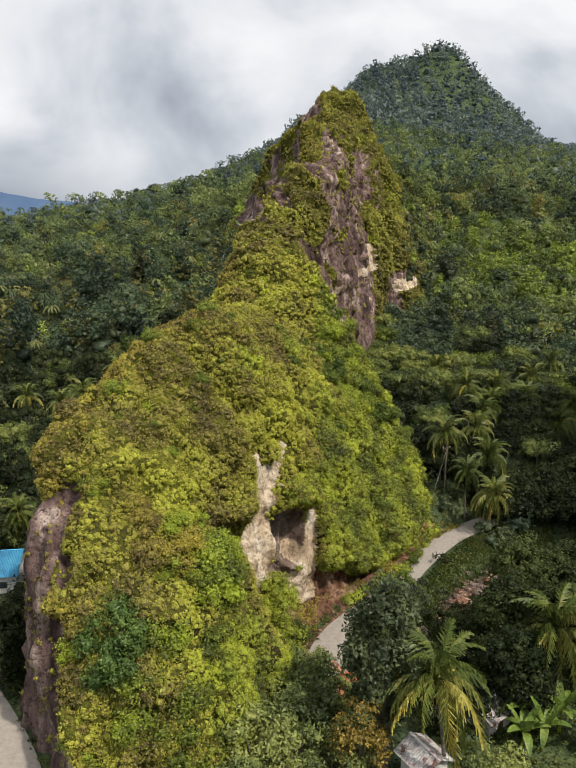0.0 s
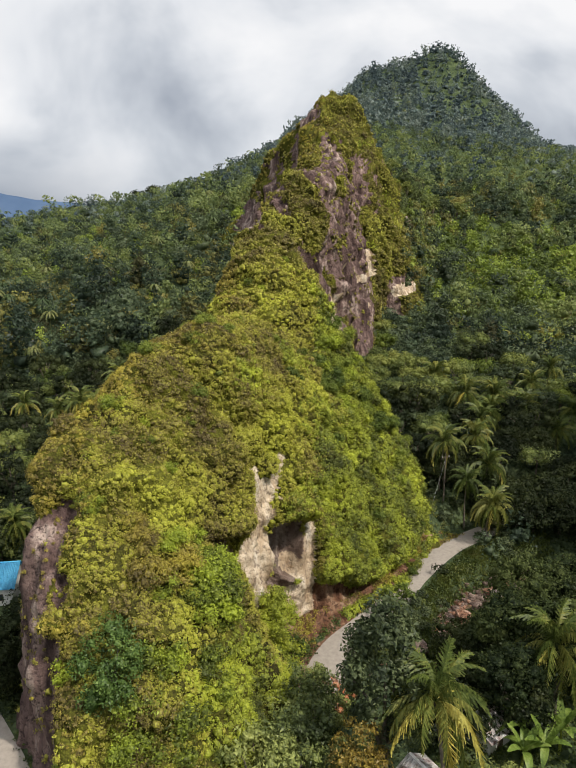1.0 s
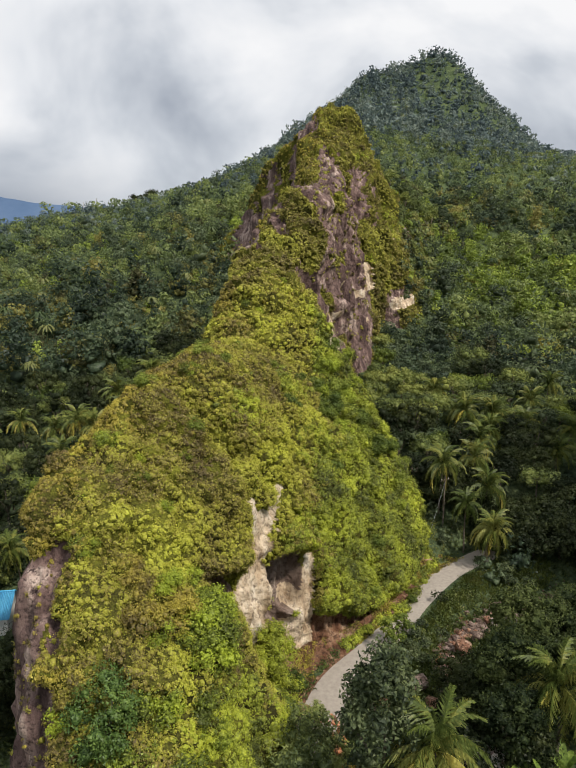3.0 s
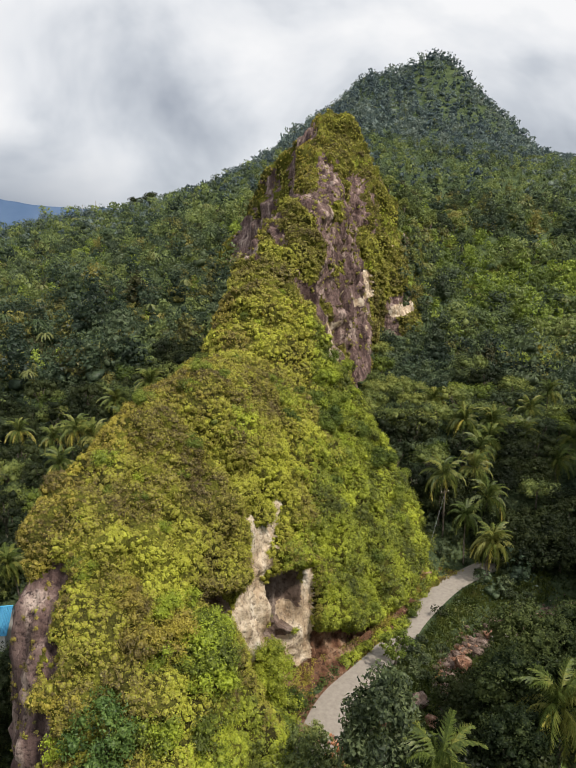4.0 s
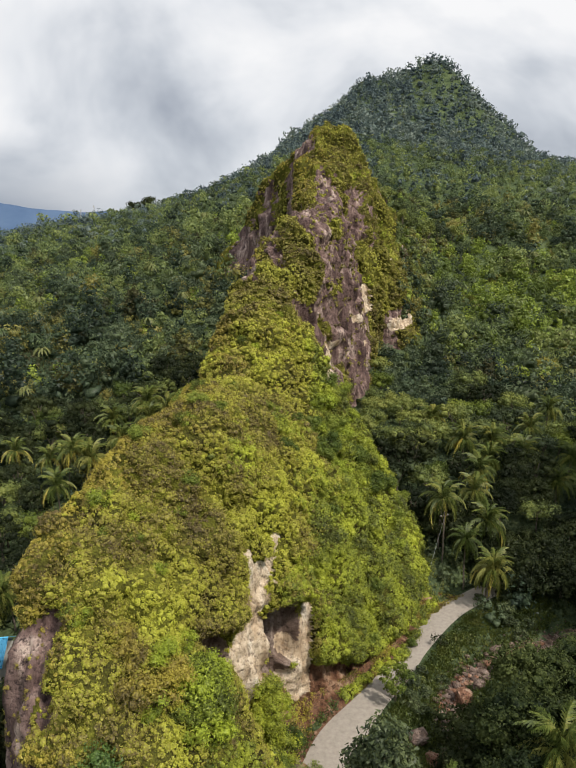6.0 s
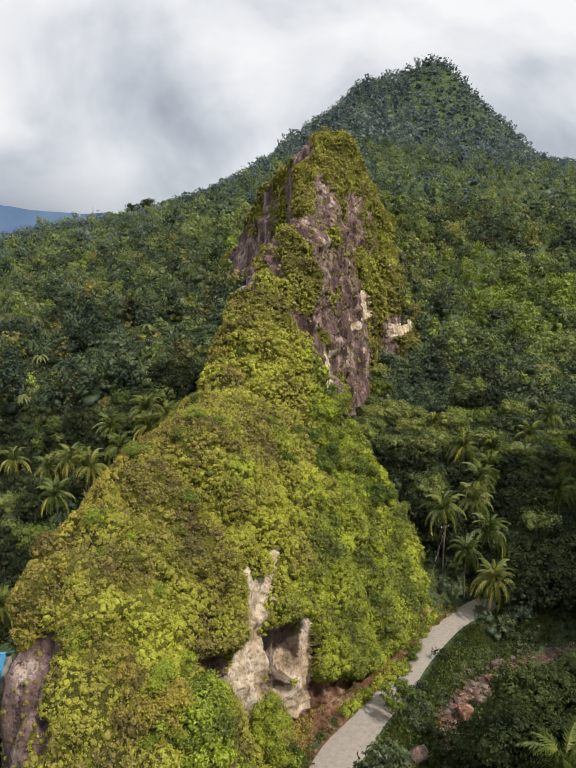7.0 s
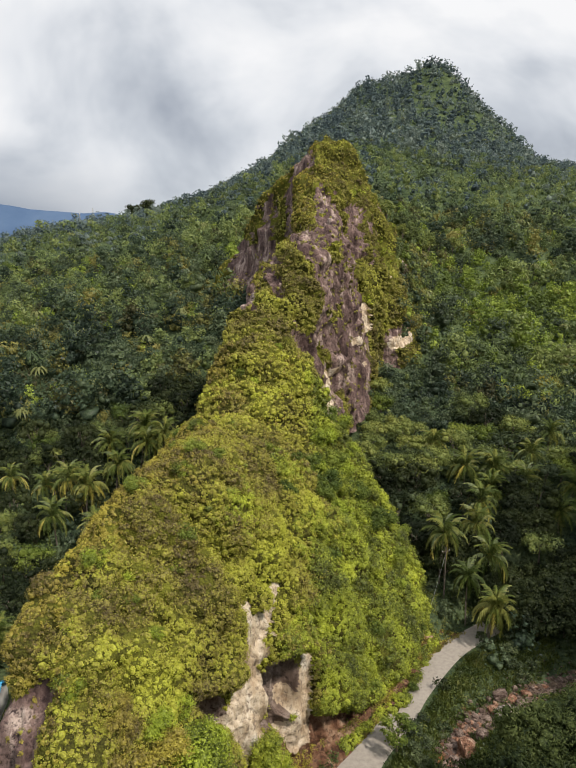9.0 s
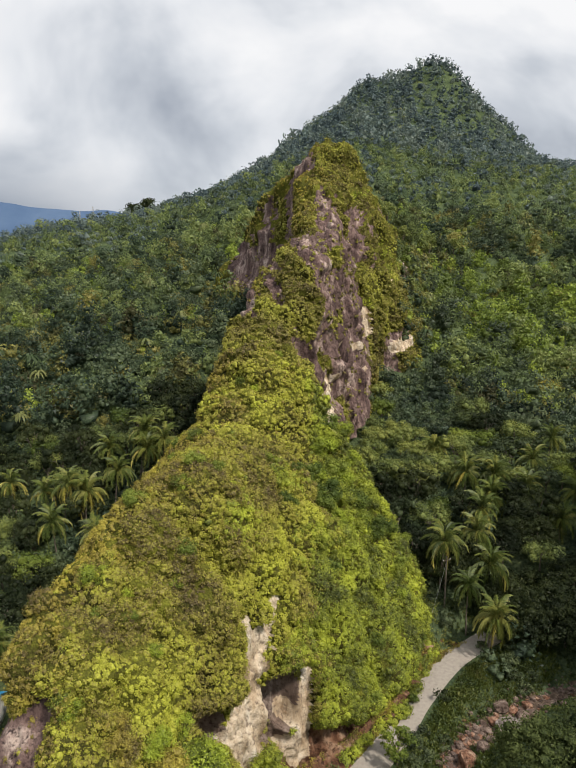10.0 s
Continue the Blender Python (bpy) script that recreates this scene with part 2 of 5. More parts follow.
def vnoise(p, scale, seed=0):
    """Smooth noise from -1 to 1 at the points p (N, 3); scale is the size of a lump in metres."""
    q = np.asarray(p, float) / scale + 1000.0
    f = np.floor(q)
    w = q - f
    w = w * w * (3 - 2 * w)
    f = f.astype(np.int64)
    out = 0.0
    for a in (0, 1):
        for b in (0, 1):
            for c in (0, 1):
                wt = (w[:, 0] if a else 1 - w[:, 0]) * (w[:, 1] if b else 1 - w[:, 1]) * (w[:, 2] if c else 1 - w[:, 2])
                out = out + wt * hash3(f[:, 0] + a, f[:, 1] + b, f[:, 2] + c, seed)
    return out * 2 - 1


def fbm(p, scale, seed=0, octaves=4):
    s, amp, total = 0.0, 1.0, 0.0
    for o in range(octaves):
        s = s + amp * vnoise(p, scale / 2 ** o, seed + o)
        total += amp
        amp *= 0.5
    return s / total


def blur(a, sigma, axis):
    k = np.exp(-0.5 * (np.arange(-int(3 * sigma) - 1, int(3 * sigma) + 2) / sigma) ** 2)
    k /= k.sum()
    pad = len(k) // 2
    width = [(0, 0)] * a.ndim
    width[axis] = (pad, pad)
    b = np.pad(a, width, mode="edge")
    return np.apply_along_axis(lambda r: np.convolve(r, k, "valid"), axis, b)


# ---- the lie of the land ----
LX = np.array([-620, -300, -110, -40, 35, 95, 220, 440, 620.0])
LY = np.array([40, 100, 150, 210, 290, 350, 500, 800, 1300.0])
LZ = np.array([
    [-3, -3, -3, -2, 0, 0, 4, 8, 10],
    [-3, -3, -3, -2, 0, 1, 8, 15, 20],
    [0, 0, 4, 6, 17, 10, 14, 20, 25],
    [10, 12, 22, 31, 36, 17, 22, 32, 40],
    [25, 28, 40, 54, 66, 38, 34, 45, 50],
    [35, 40, 50, 72, 84, 76, 62, 62, 65],
    [55, 65, 80, 108, 122, 118, 110, 100, 95],
    [36, 70, 120, 150, 190, 200, 180, 146, 132],
    [58, 136, 208, 246, 314, 368, 374, 250, 232.0],
])
GX, GY = np.arange(-800, 801, 6.0), np.arange(0, 1501, 6.0)
rows_x = np.array([np.interp(GX, LX, r) for r in LZ])
GZ = np.array([np.interp(GY, LY, rows_x[:, i]) for i in range(len(GX))]).T
GZ = blur(blur(GZ, 2.5, 0), 2.5, 1)
# the skyline: shoulder, blunt summit and steep right-hand drop of the far mountain
CREST_X = [-800, -580, -549, -518, -457, -397, -328, -306, -227, -147, -107, -78, -18, 11, 59, 107, 135, 150, 192, 231, 259, 278, 321, 336, 354, 378, 397, 426, 441, 455, 485, 570, 800]
CREST_Z = [60, 99, 111, 116, 132, 139, 142, 150, 167, 190, 206, 218, 254, 288, 318, 352, 378, 397, 404, 409, 423, 434, 434, 416, 390, 369, 348, 331, 296, 262, 244, 242, 225]
peak = np.interp(GX, CREST_X, CREST_Z) - GZ[np.argmin(np.abs(GY - 1300))]
GZ = GZ + peak[None, :] * np.exp(-((GY[:, None] - 1300) / 170) ** 2)
GZ = GZ - (0.35 * np.maximum(GY - 1310, 0))[:, None]

ROAD = np.array([(-78, 92), (-55, 77), (-40, 65), (-30.5, 55), (-20, 42), (-9, 41), (1.0, 58), (6.4, 71.5), (11.6, 79.3), (17, 86.2), (21.4, 93), (28.6, 101.8), (34.8, 106.9), (41, 111.5), (46, 118.0)])
CREEK = np.array([(19.5, 65), (20.5, 68), (22, 74), (23.3, 80), (25.5, 85), (30, 88.5), (36, 91.5), (43, 94.5), (55, 98), (90, 108.0)])


def spline(pts, n):
    t = np.linspace(0, len(pts) - 1, n)
    i = np.clip(t.astype(int), 0, len(pts) - 2)
    f = (t - i)[:, None]
    g = lambda k: pts[np.clip(k, 0, len(pts) - 1)]
    a, b, c, d = g(i - 1), g(i), g(i + 1), g(i + 2)
    return 0.5 * (2 * b + (c - a) * f + (2 * a - 5 * b + 4 * c - d) * f ** 2 + (3 * b - a - 3 * c + d) * f ** 3)


ROAD_LINE, CREEK_LINE = spline(ROAD, 220), spline(CREEK, 120)


def line_distance(x, y, line):
    d = np.full(x.shape, 1e9)
    for a, b in line:
        np.minimum(d, (x - a) ** 2 + (y - b) ** 2, out=d)
    return np.sqrt(d)


def smooth(a, lo, hi):
    t = np.clip((a - lo) / (hi - lo), 0, 1)
    return t * t * (3 - 2 * t)


def land(x, y):
    """Height of the ground at x, y."""
    x, y = np.asarray(x, float), np.asarray(y, float)
    cx, cy = np.clip(x, -798, 797.9), np.clip(y, 0, 1499.9)
    u, v = (cx + 800) / 6, cy / 6
    i, j = u.astype(int), v.astype(int)
    fu, fv = u - i, v - j
    i2, j2 = np.minimum(i + 1, len(GX) - 1), np.minimum(j + 1, len(GY) - 1)
    z = (GZ[j, i] * (1 - fu) + GZ[j, i2] * fu) * (1 - fv) + (GZ[j2, i] * (1 - fu) + GZ[j2, i2] * fu) * fv
    out = np.maximum(np.abs(x) - 800, 0) + np.maximum(y - 1500, 0)
    z = z * np.exp(-out / 500) - 8 * (1 - np.exp(-out / 400))
    p = np.stack([x, y, 0 * x], -1).reshape(-1, 3)
    n = (fbm(p, 45, 3, 4) * 5).reshape(x.shape) * smooth(y, 110, 200)
    n += (fbm(p, 9, 5, 3) * 0.7).reshape(x.shape)
    foot = np.maximum(60, 0.5 * y + 12)                # unseen steep slope beyond the creek, added to shade the valley floor
    z = z + n + 1.9 * np.clip(x - foot, 0, 55) * (1 - smooth(y, 115, 150)) * smooth(y, -90, -40)
    near = (np.abs(x) < 110) & (y > -20) & (y < 160)
    if near.any():
        xs, ys = x[near], y[near]
        dr, dc = line_distance(xs, ys, ROAD_LINE), line_distance(xs, ys, CREEK_LINE)
        zn = z[near]
        k = smooth(dr, 3.2, 7.5)
        zn = -0.12 * (1 - k) + zn * k
        zn = zn - 2.4 * (1 - smooth(dc, 1.0, 4.6)) * smooth(dr, 3, 6)
        z[near] = zn
    return z


def link(name, verts, faces, mat, shade=False):
    me = bpy.data.meshes.new(name)
    if isinstance(faces, np.ndarray):
        verts = np.asarray(verts, np.float32)
        k = faces.shape[1]
        me.vertices.add(len(verts))
        me.vertices.foreach_set("co", verts.ravel())
        me.loops.add(faces.size)
        me.loops.foreach_set("vertex_index", faces.astype(np.int32).ravel())
        me.polygons.add(len(faces))
        me.polygons.foreach_set("loop_start", np.arange(0, faces.size, k, dtype=np.int32))
        me.update(calc_edges=True)
    else:
        me.from_pydata(verts, [], faces)
    me.materials.append(mat)
    if shade:
        me.polygons.foreach_set("use_smooth", np.ones(len(me.polygons), bool))
    return me


def grid_faces(rows, cols):
    a = np.arange(rows * cols).reshape(rows, cols)
    return np.stack([a[:-1, :-1], a[:-1, 1:], a[1:, 1:], a[1:, :-1]], -1).reshape(-1, 4)


gx = np.concatenate([-np.geomspace(4500, 66, 60), np.arange(-64, 65, 1.4), np.geomspace(66, 4500, 60)])
gy = np.concatenate([-np.geomspace(1500, 20, 14), np.arange(-18, 34, 4), np.arange(36, 124, 1.4), np.arange(126, 500, 6), np.arange(500, 1400, 12), np.geomspace(1410, 4700, 20)])
mx, my = np.meshgrid(gx, gy)
mz = land(mx, my)
ground = tagged(new("ground", link("ground", np.stack([mx, my, mz], -1).reshape(-1, 3), grid_faces(len(gy), len(gx)), forest_soil, True)),
                "dark forest soil with low undergrowth covering the valley and slopes", "ground", kind="structure")


def ribbon(line, half, lift, across=7):
    """A strip along a line in plan, draped level across, as verts and faces."""
    d = np.gradient(line, axis=0)
    d /= np.linalg.norm(d, axis=1)[:, None]
    side = np.stack([d[:, 1], -d[:, 0]], -1)
    w = np.linspace(-1, 1, across)
    p = line[:, None, :] + side[:, None, :] * (w[None, :, None] * np.asarray(half)[..., None, None] if np.ndim(half) else w[None, :, None] * half)
    z = np.full(p.shape[:2], lift) - 0.05 * np.abs(w)[None, :] ** 2
    return np.concatenate([p, z[..., None]], -1).reshape(-1, 3), grid_faces(len(line), across)


rv, rf = ribbon(ROAD_LINE, 2.1 + 0.8 * (1 - smooth(ROAD_LINE[:, 1], 72, 82)), 0.1)
road = tagged(new("road", link("road", rv, rf, concrete, True)), "pale dusty concrete road along the foot of the cliff", "road", kind="structure")

# ---- the rocky ridge ----
# stations along the ridge: its two brows (left, right) and the foot of its right face
SY = np.array([44, 49, 55, 60, 64, 68, 72, 78, 84, 92, 100, 108, 116, 127, 135, 145, 165, 185, 200, 209, 224, 236, 247, 270, 295, 330, 356.0])
XL = np.array([-16.2, -20.1, -24.5, -26, -26.4, -25.9, -25, -21.6, -19.3, -18.9, -18.3, -16.3, -13.3, -9.8, -8.8, -5.6, -3, 2.5, 4, 6, 6, 9, 10, -6, -15, -5.3, 20.3])
ZL = np.array([0.5, 9.5, 18.4, 25.6, 30, 31.2, 31.9, 32.7, 33.3, 33.8, 34.1, 35.7, 38.6, 46.9, 53, 58.4, 64, 70, 76, 81.5, 90, 95.5, 104, 91, 77, 69.8, 73.9])
XR = np.array([-14.7, -13.8, -11, -11.6, -12.7, -12.2, -9.5, -6.8, -4.6, -1.6, -0.6, -0.9, 1.3, 3.7, 5.8, 8.7, 12.4, 15.3, 15.5, 17, 19.5, 21.5, 23.5, 30, 36, 45, 50.4])
ZR = np.array([3.4, 10.6, 16.4, 19, 21.2, 22.6, 24.2, 27.9, 31.7, 33.5, 34.2, 33.6, 38.8, 51.5, 57.8, 67.8, 72.1, 78.4, 80.5, 84.5, 91, 97, 108.3, 92, 83, 80.4, 73.2])
XF = np.array([-10, -5, -2.8, -1.5, -0.3, -6.6, -3, 2.4, 11.9, 18.3, 23.1, 27.4, 27.7, 15.7, 13.4, 14.9, 21.3, 25.7, 29, 45, 48, 50, 54, 61, 69, 79.8, 77])
ZF = np.array([-0.8, -0.8, -0.7, -0.5, -0.3, 0.0, 0.2, 1.2, 0.7, -0.6, -0.1, 0.2, 4.5, 18.7, 26.9, 29.3, 31.7, 34.6, 37.7, 37, 43.5, 49, 53, 60.1, 66.5, 74.6, 74])
BT = np.array([-0.8, 0.2, 0.7, 1.6, 3, 4.2, 5.1, 6.1, 7, 6.1, 5.1, 4.6, 5.2, 5.6, 4.5, 2.6, 1.7, 1, 1, 0.9, 0.8, 1, 2, 0.9, 1, 1, 1])
BR = np.array([-0.6, 0.3, 3.5, 5, 5, 0.8, 1.2, -2.2, -0.1, 3.1, 6.0, 5.5, 4.3, 1.7, 0.1, 3.6, 4.8, 3.9, 1.6, 2, 2.5, 3, 3, 3, 4.1, 5.2, 2.6])
fine_y = np.arange(44, 356.1, 0.5)
hy = np.concatenate([np.arange(44, 69, 0.33), np.arange(69, 95.9, 0.17), np.arange(96, 118, 0.33), np.arange(118, 160, 0.27), np.arange(160, 215, 0.42), np.arange(215, 356, 1.4)])
tab = lambda a: np.interp(hy, fine_y, blur(np.interp(fine_y, SY, a), 3.0, 0))
xl, zl, xr, zr, xf, zf, bow_top, bow_right = (tab(a) for a in (XL, ZL, XR, ZR, XF, ZF, BT, BR))
xb = xl - 3.0 - 1.6 * smooth(hy, 52, 61) - 1.3 * smooth(hy, 66, 84) - 11.0 * smooth(hy, 226, 246)
zb = np.minimum(land(xb, hy) - 3, zl - 1)
zf = np.minimum(zf - 2.5 - 5 * smooth(hy, 118, 140), zr - 1)
NL, NT, NR = 34, 50, 120


def leg(x0, z0, x1, z1, n, bow):
    t = np.linspace(0, 1, n, endpoint=False)[None, :]
    x = x0[:, None] + (x1 - x0)[:, None] * t
    z = z0[:, None] + (z1 - z0)[:, None] * t
    return x, z + bow[:, None] * np.sin(np.pi * t)


ax_, az_ = leg(xb, zb, xl, zl, NL, 0 * xl)
bx_, bz_ = leg(xl, zl, xr, zr, NT, bow_top)
cx_, cz_ = leg(xr, zr, xf, zf, NR, bow_right)
hx, hz = np.concatenate([ax_, bx_, cx_], 1), np.concatenate([az_, bz_, cz_], 1)
hx, hz = blur(hx, 3.0, 1), blur(hz, 3.0, 1)
hill_p = np.stack([hx, np.repeat(hy[:, None], hx.shape[1], 1), hz], -1)
shape = hx.shape


def grid_normals(p):
    n = np.cross(np.gradient(p, axis=1), np.gradient(p, axis=0))
    return n / np.maximum(np.linalg.norm(n, axis=-1, keepdims=True), 1e-9)


def mounds(p, cell, seed, reach=0.75):
    """Rounded cushions, one about each jittered cell centre: 0 in the clefts, 1 on top."""
    q = p / cell + 500.0
    f = np.floor(q).astype(np.int64)
    best = np.full(len(p), 9.0)
    for a in (-1, 0, 1):
        for b in (-1, 0, 1):
            for c in (-1, 0, 1):
                i, j, k = f[:, 0] + a, f[:, 1] + b, f[:, 2] + c
                d = (q[:, 0] - i - hash3(i, j, k, seed)) ** 2 + (q[:, 1] - j - hash3(i, j, k, seed + 1)) ** 2 + (q[:, 2] - k - hash3(i, j, k, seed + 2)) ** 2
                np.minimum(best, d, out=best)
    return np.sqrt(np.clip(1 - best / reach ** 2, 0, 1))


def capsule(p, x0, z0, x1, z1, r):
    """How deep p lies inside a streak in the x-z plane: 1 at its heart, 0 at its rim, below 0 outside."""
    dx, dz = x1 - x0, z1 - z0
    t = np.clip(((p[:, 0] - x0) * dx + (p[:, 2] - z0) * dz) / (dx * dx + dz * dz + 1e-9), 0, 1)
    return 1 - np.hypot(p[:, 0] - x0 - t * dx, p[:, 2] - z0 - t * dz) / r


def streaks(p, y0, y1, rows, rag=0.35):
    m = np.full(len(p), -9.0)
    for row in rows:
        np.maximum(m, capsule(p, *row), out=m)
    m = m + rag * fbm(p, 2.2, 61, 3)
    return np.where((p[:, 1] > y0) & (p[:, 1] < y1), m, -9.0)


# bare streaks of rock: x, z at the top, x, z at the bottom, half width
PALE_FRONT = [(-5.0, 23.2, -4.6, 20.0, 0.5), (-1.7, 23.4, -3.0, 19.6, 0.85), (-3.9, 20.8, -4.4, 17.0, 1.15), (-4.4, 17.2, -4.6, 13.5, 1.45), (-4.3, 13.6, -4.3, 8.5, 1.9), (-5.2, 12.6, -6.8, 7.0, 1.5), (-5.4, 9.0, -6.2, 3.0, 1.8), (-9.2, 11.3, -7.6, 9.4, 0.8),
              (3.3, 18.0, 3.0, 13.0, 0.7), (2.9, 13.2, 2.8, 6.5, 1.0), (2.7, 6.8, 3.6, 2.4, 1.1), (1.2, 5.2, 2.6, 2.4, 1.1), (0.8, 9.6, 2.0, 7.4, 0.8)]
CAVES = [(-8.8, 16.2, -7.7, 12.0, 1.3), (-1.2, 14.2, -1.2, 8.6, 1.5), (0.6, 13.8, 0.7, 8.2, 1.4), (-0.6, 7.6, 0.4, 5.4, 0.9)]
LIPS = [(-2.2, 17.2, 1.6, 16.6, 1.9), (-9.4, 19.2, -8.0, 18.4, 1.4), (1.4, 16.2, 2.2, 15.4, 1.2)]
DARK_LEFT = [(-24.8, 23.5, -25.6, 18.5, 2.0), (-23.0, 22.6, -23.6, 20.6, 1.0), (-24.2, 20.0, -24.4, 15.5, 1.0), (-23.3, 25.0, -24.2, 22.0, 1.6), (-26.0, 21.0, -26.5, 16.0, 2.2), (-22.2, 14.5, -22.2, 13.0, 1.0), (-25.0, 14.0, -25.5, 6.0, 1.6), (-21.8, 19.3, -22.2, 18.3, 0.9), (-27.5, 12.0, -28.0, 0.0, 2.6)]
DARK_TOP = [(18.0, 60.0, 18.8, 48.0, 3.2), (19.5, 44.0, 20.0, 35.0, 3.2), (35.6, 43.4, 43.4, 43.4, 1.3), (13.0, 83.5, 15.5, 76.5, 3.2), (6.5, 71.0, 8.5, 65.5, 3.4), (9.0, 66.0, 12.0, 58.0, 3.2), (13.5, 64.0, 15.0, 55.5, 2.2), (15.5, 56.0, 16.5, 43.0, 3.0), (14.0, 45.0, 11.5, 36.0, 1.8), (22.0, 82.0, 24.0, 74.0, 2.4), (12.0, 76.0, 13.0, 72.0, 2.0), (16.5, 74.0, 18.0, 66.0, 2.0),
            (9.0, 57.0, 9.5, 52.0, 1.2), (-4.5, 70.0, -2.0, 66.5, 3.0), (-7.0, 67.0, -7.5, 58.0, 3.0), (-16.5, 71.0, -16.0, 58.0, 4.2), (9.5, 103.5, 10.0, 97.5, 2.4), (23.5, 80.0, 25.0, 68.0, 2.0), (29.0, 72.0, 30.0, 66.0, 1.2), (44.0, 66.0, 46.0, 60.0, 1.6), (-14.5, 50.0, -14.0, 46.0, 1.0), (3.0, 52.0, 4.5, 49.0, 1.1), (-1.5, 62.0, -0.5, 59.5, 1.4), (8.0, 50.0, 9.0, 44.0, 1.6)]
PALE_TOP = [(24.4, 52.0, 24.8, 45.5, 1.15), (10.8, 41.5, 8.0, 34.5, 1.5), (16.8, 45.2, 20.6, 44.9, 0.9), (36.6, 39.8, 42.2, 40.4, 2.0), (23.2, 37.0, 23.0, 35.0, 0.5), (13.2, 50.0, 12.8, 47.5, 0.45), (33.6, 60.0, 33.7, 58.8, 0.45)]
RED_FOOT = [(0.5, 3.4, 7.0, 2.8, 2.0), (-0.5, 0.6, 6.0, 0.2, 1.5), (7.0, 2.0, 16.0, 1.0, 0.9), (16.0, 0.8, 24.0, 1.2, 0.7)]

flat = hill_p.reshape(-1, 3)
m_pale = np.maximum(streaks(flat, 69, 95, PALE_FRONT, 0.3), streaks(flat, 118, 260, PALE_TOP, 0.3))
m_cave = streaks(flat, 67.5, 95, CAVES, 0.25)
m_dark = np.maximum(streaks(flat, 40, 68, DARK_LEFT, 0.7), streaks(flat, 118, 330, DARK_TOP, 0.95))
hn = grid_normals(hill_p)
steep = 1 - np.clip(hn[..., 2].reshape(-1), 0, 1)
outcrop = 1.5 * steep + 1.3 * fbm(flat * np.array([1, 1, 0.55]), 6.0, 111, 4) - 1.11
outcrop = outcrop - 0.45 * smooth(flat[:, 0], 23, 27) * smooth(-flat[:, 2], -72, -64)
m_dark = np.maximum(m_dark, np.where(flat[:, 1] > 128, outcrop, -9.0))
m_dark = np.maximum(m_dark, np.where((flat[:, 1] < 70) & (hn[..., 0].reshape(-1) < -0.3), outcrop + 0.1, -9.0))
face = (flat[:, 1] < 67) & (hn[..., 0].reshape(-1) < -0.45)
m_dark = np.maximum(m_dark, np.where(face, 0.9 - 0.09 * np.maximum(flat[:, 2] - 4, 0) + 0.9 * fbm(flat, 4.0, 117, 3), -9.0))
m_red = streaks(flat, 72, 112, RED_FOOT, 0.4)
rock = np.max([m_pale, m_cave, m_dark, m_red], 0)
bare = smooth(rock, -0.05, 0.12)
clear = smooth(rock, -0.55, -0.1)

crag = 1 - np.abs(fbm(flat * np.array([1, 1, 0.35]), 8.0, 25, 3)) * 2.2
bulge = fbm(flat, 12, 21, 3) * 1.5 + fbm(flat * np.array([1, 1, 0.5]), 4.5, 31, 3) * 1.0 + smooth(flat[:, 1], 112, 140) * (crag - 0.5) * 3.4
cushion = mounds(flat * np.array([1, 1, 1.15]), 2.6, 41) * 1.15 + mounds(flat * np.array([0.7, 0.7, 1.4]), 1.5, 53) * 0.7 + mounds(flat, 0.9, 47) * 0.3
flute = np.abs(fbm(flat * np.array([1, 1, 0.22]), 2.4, 71, 4)) * 2.7 + fbm(flat, 1.1, 77, 3) * 0.5
heaps = (mounds(flat * np.array([1, 1, 0.8]), 5.2, 57) - 0.5) * 1.9 * (1 - smooth(flat[:, 1], 118, 130))
lip = streaks(flat, 60, 95, LIPS, 0.25)
relief = 1.5 * smooth(lip, -0.1, 0.7) + bulge + (1 - clear) * (cushion + heaps) + bare * (flute - 0.7) * (1 - 0.7 * smooth(m_cave, -0.05, 0.3)) * (1 + 0.35 * smooth(flat[:, 1], 112, 130)) - 2.8 * smooth(m_cave, -0.1, 0.7) - 0.6 * smooth(m_red, 0.0, 0.5) + 0.15 * smooth(m_pale, 0, 0.5)
hill_p = hill_p + hn * relief.reshape(shape)[..., None]
hn = grid_normals(hill_p)
hill_faces = grid_faces(*shape)
kind_of = np.zeros(len(flat), int)
kind_of[m_dark > 0] = 2
kind_of[m_red > 0] = 3
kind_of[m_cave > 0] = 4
kind_of[m_pale > 0] = 1
ridge_mesh = link("rocky_ridge", hill_p.reshape(-1, 3), hill_faces, shaded_hill_soil, True)
for m in (rock_pale, rock_dark, rock_red, shaded_cave_rock):
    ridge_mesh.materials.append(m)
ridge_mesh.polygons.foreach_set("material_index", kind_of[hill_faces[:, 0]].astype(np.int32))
ridge = tagged(new("rocky_ridge", ridge_mesh), "steep rocky ridge rising to a pointed summit, with bare pale and dark cliffs", "hill", kind="structure")

# ---- leaves ----
rng = np.random.default_rng(5)


def unit(v):
    return v / np.maximum(np.linalg.norm(v, axis=-1, keepdims=True), 1e-9)


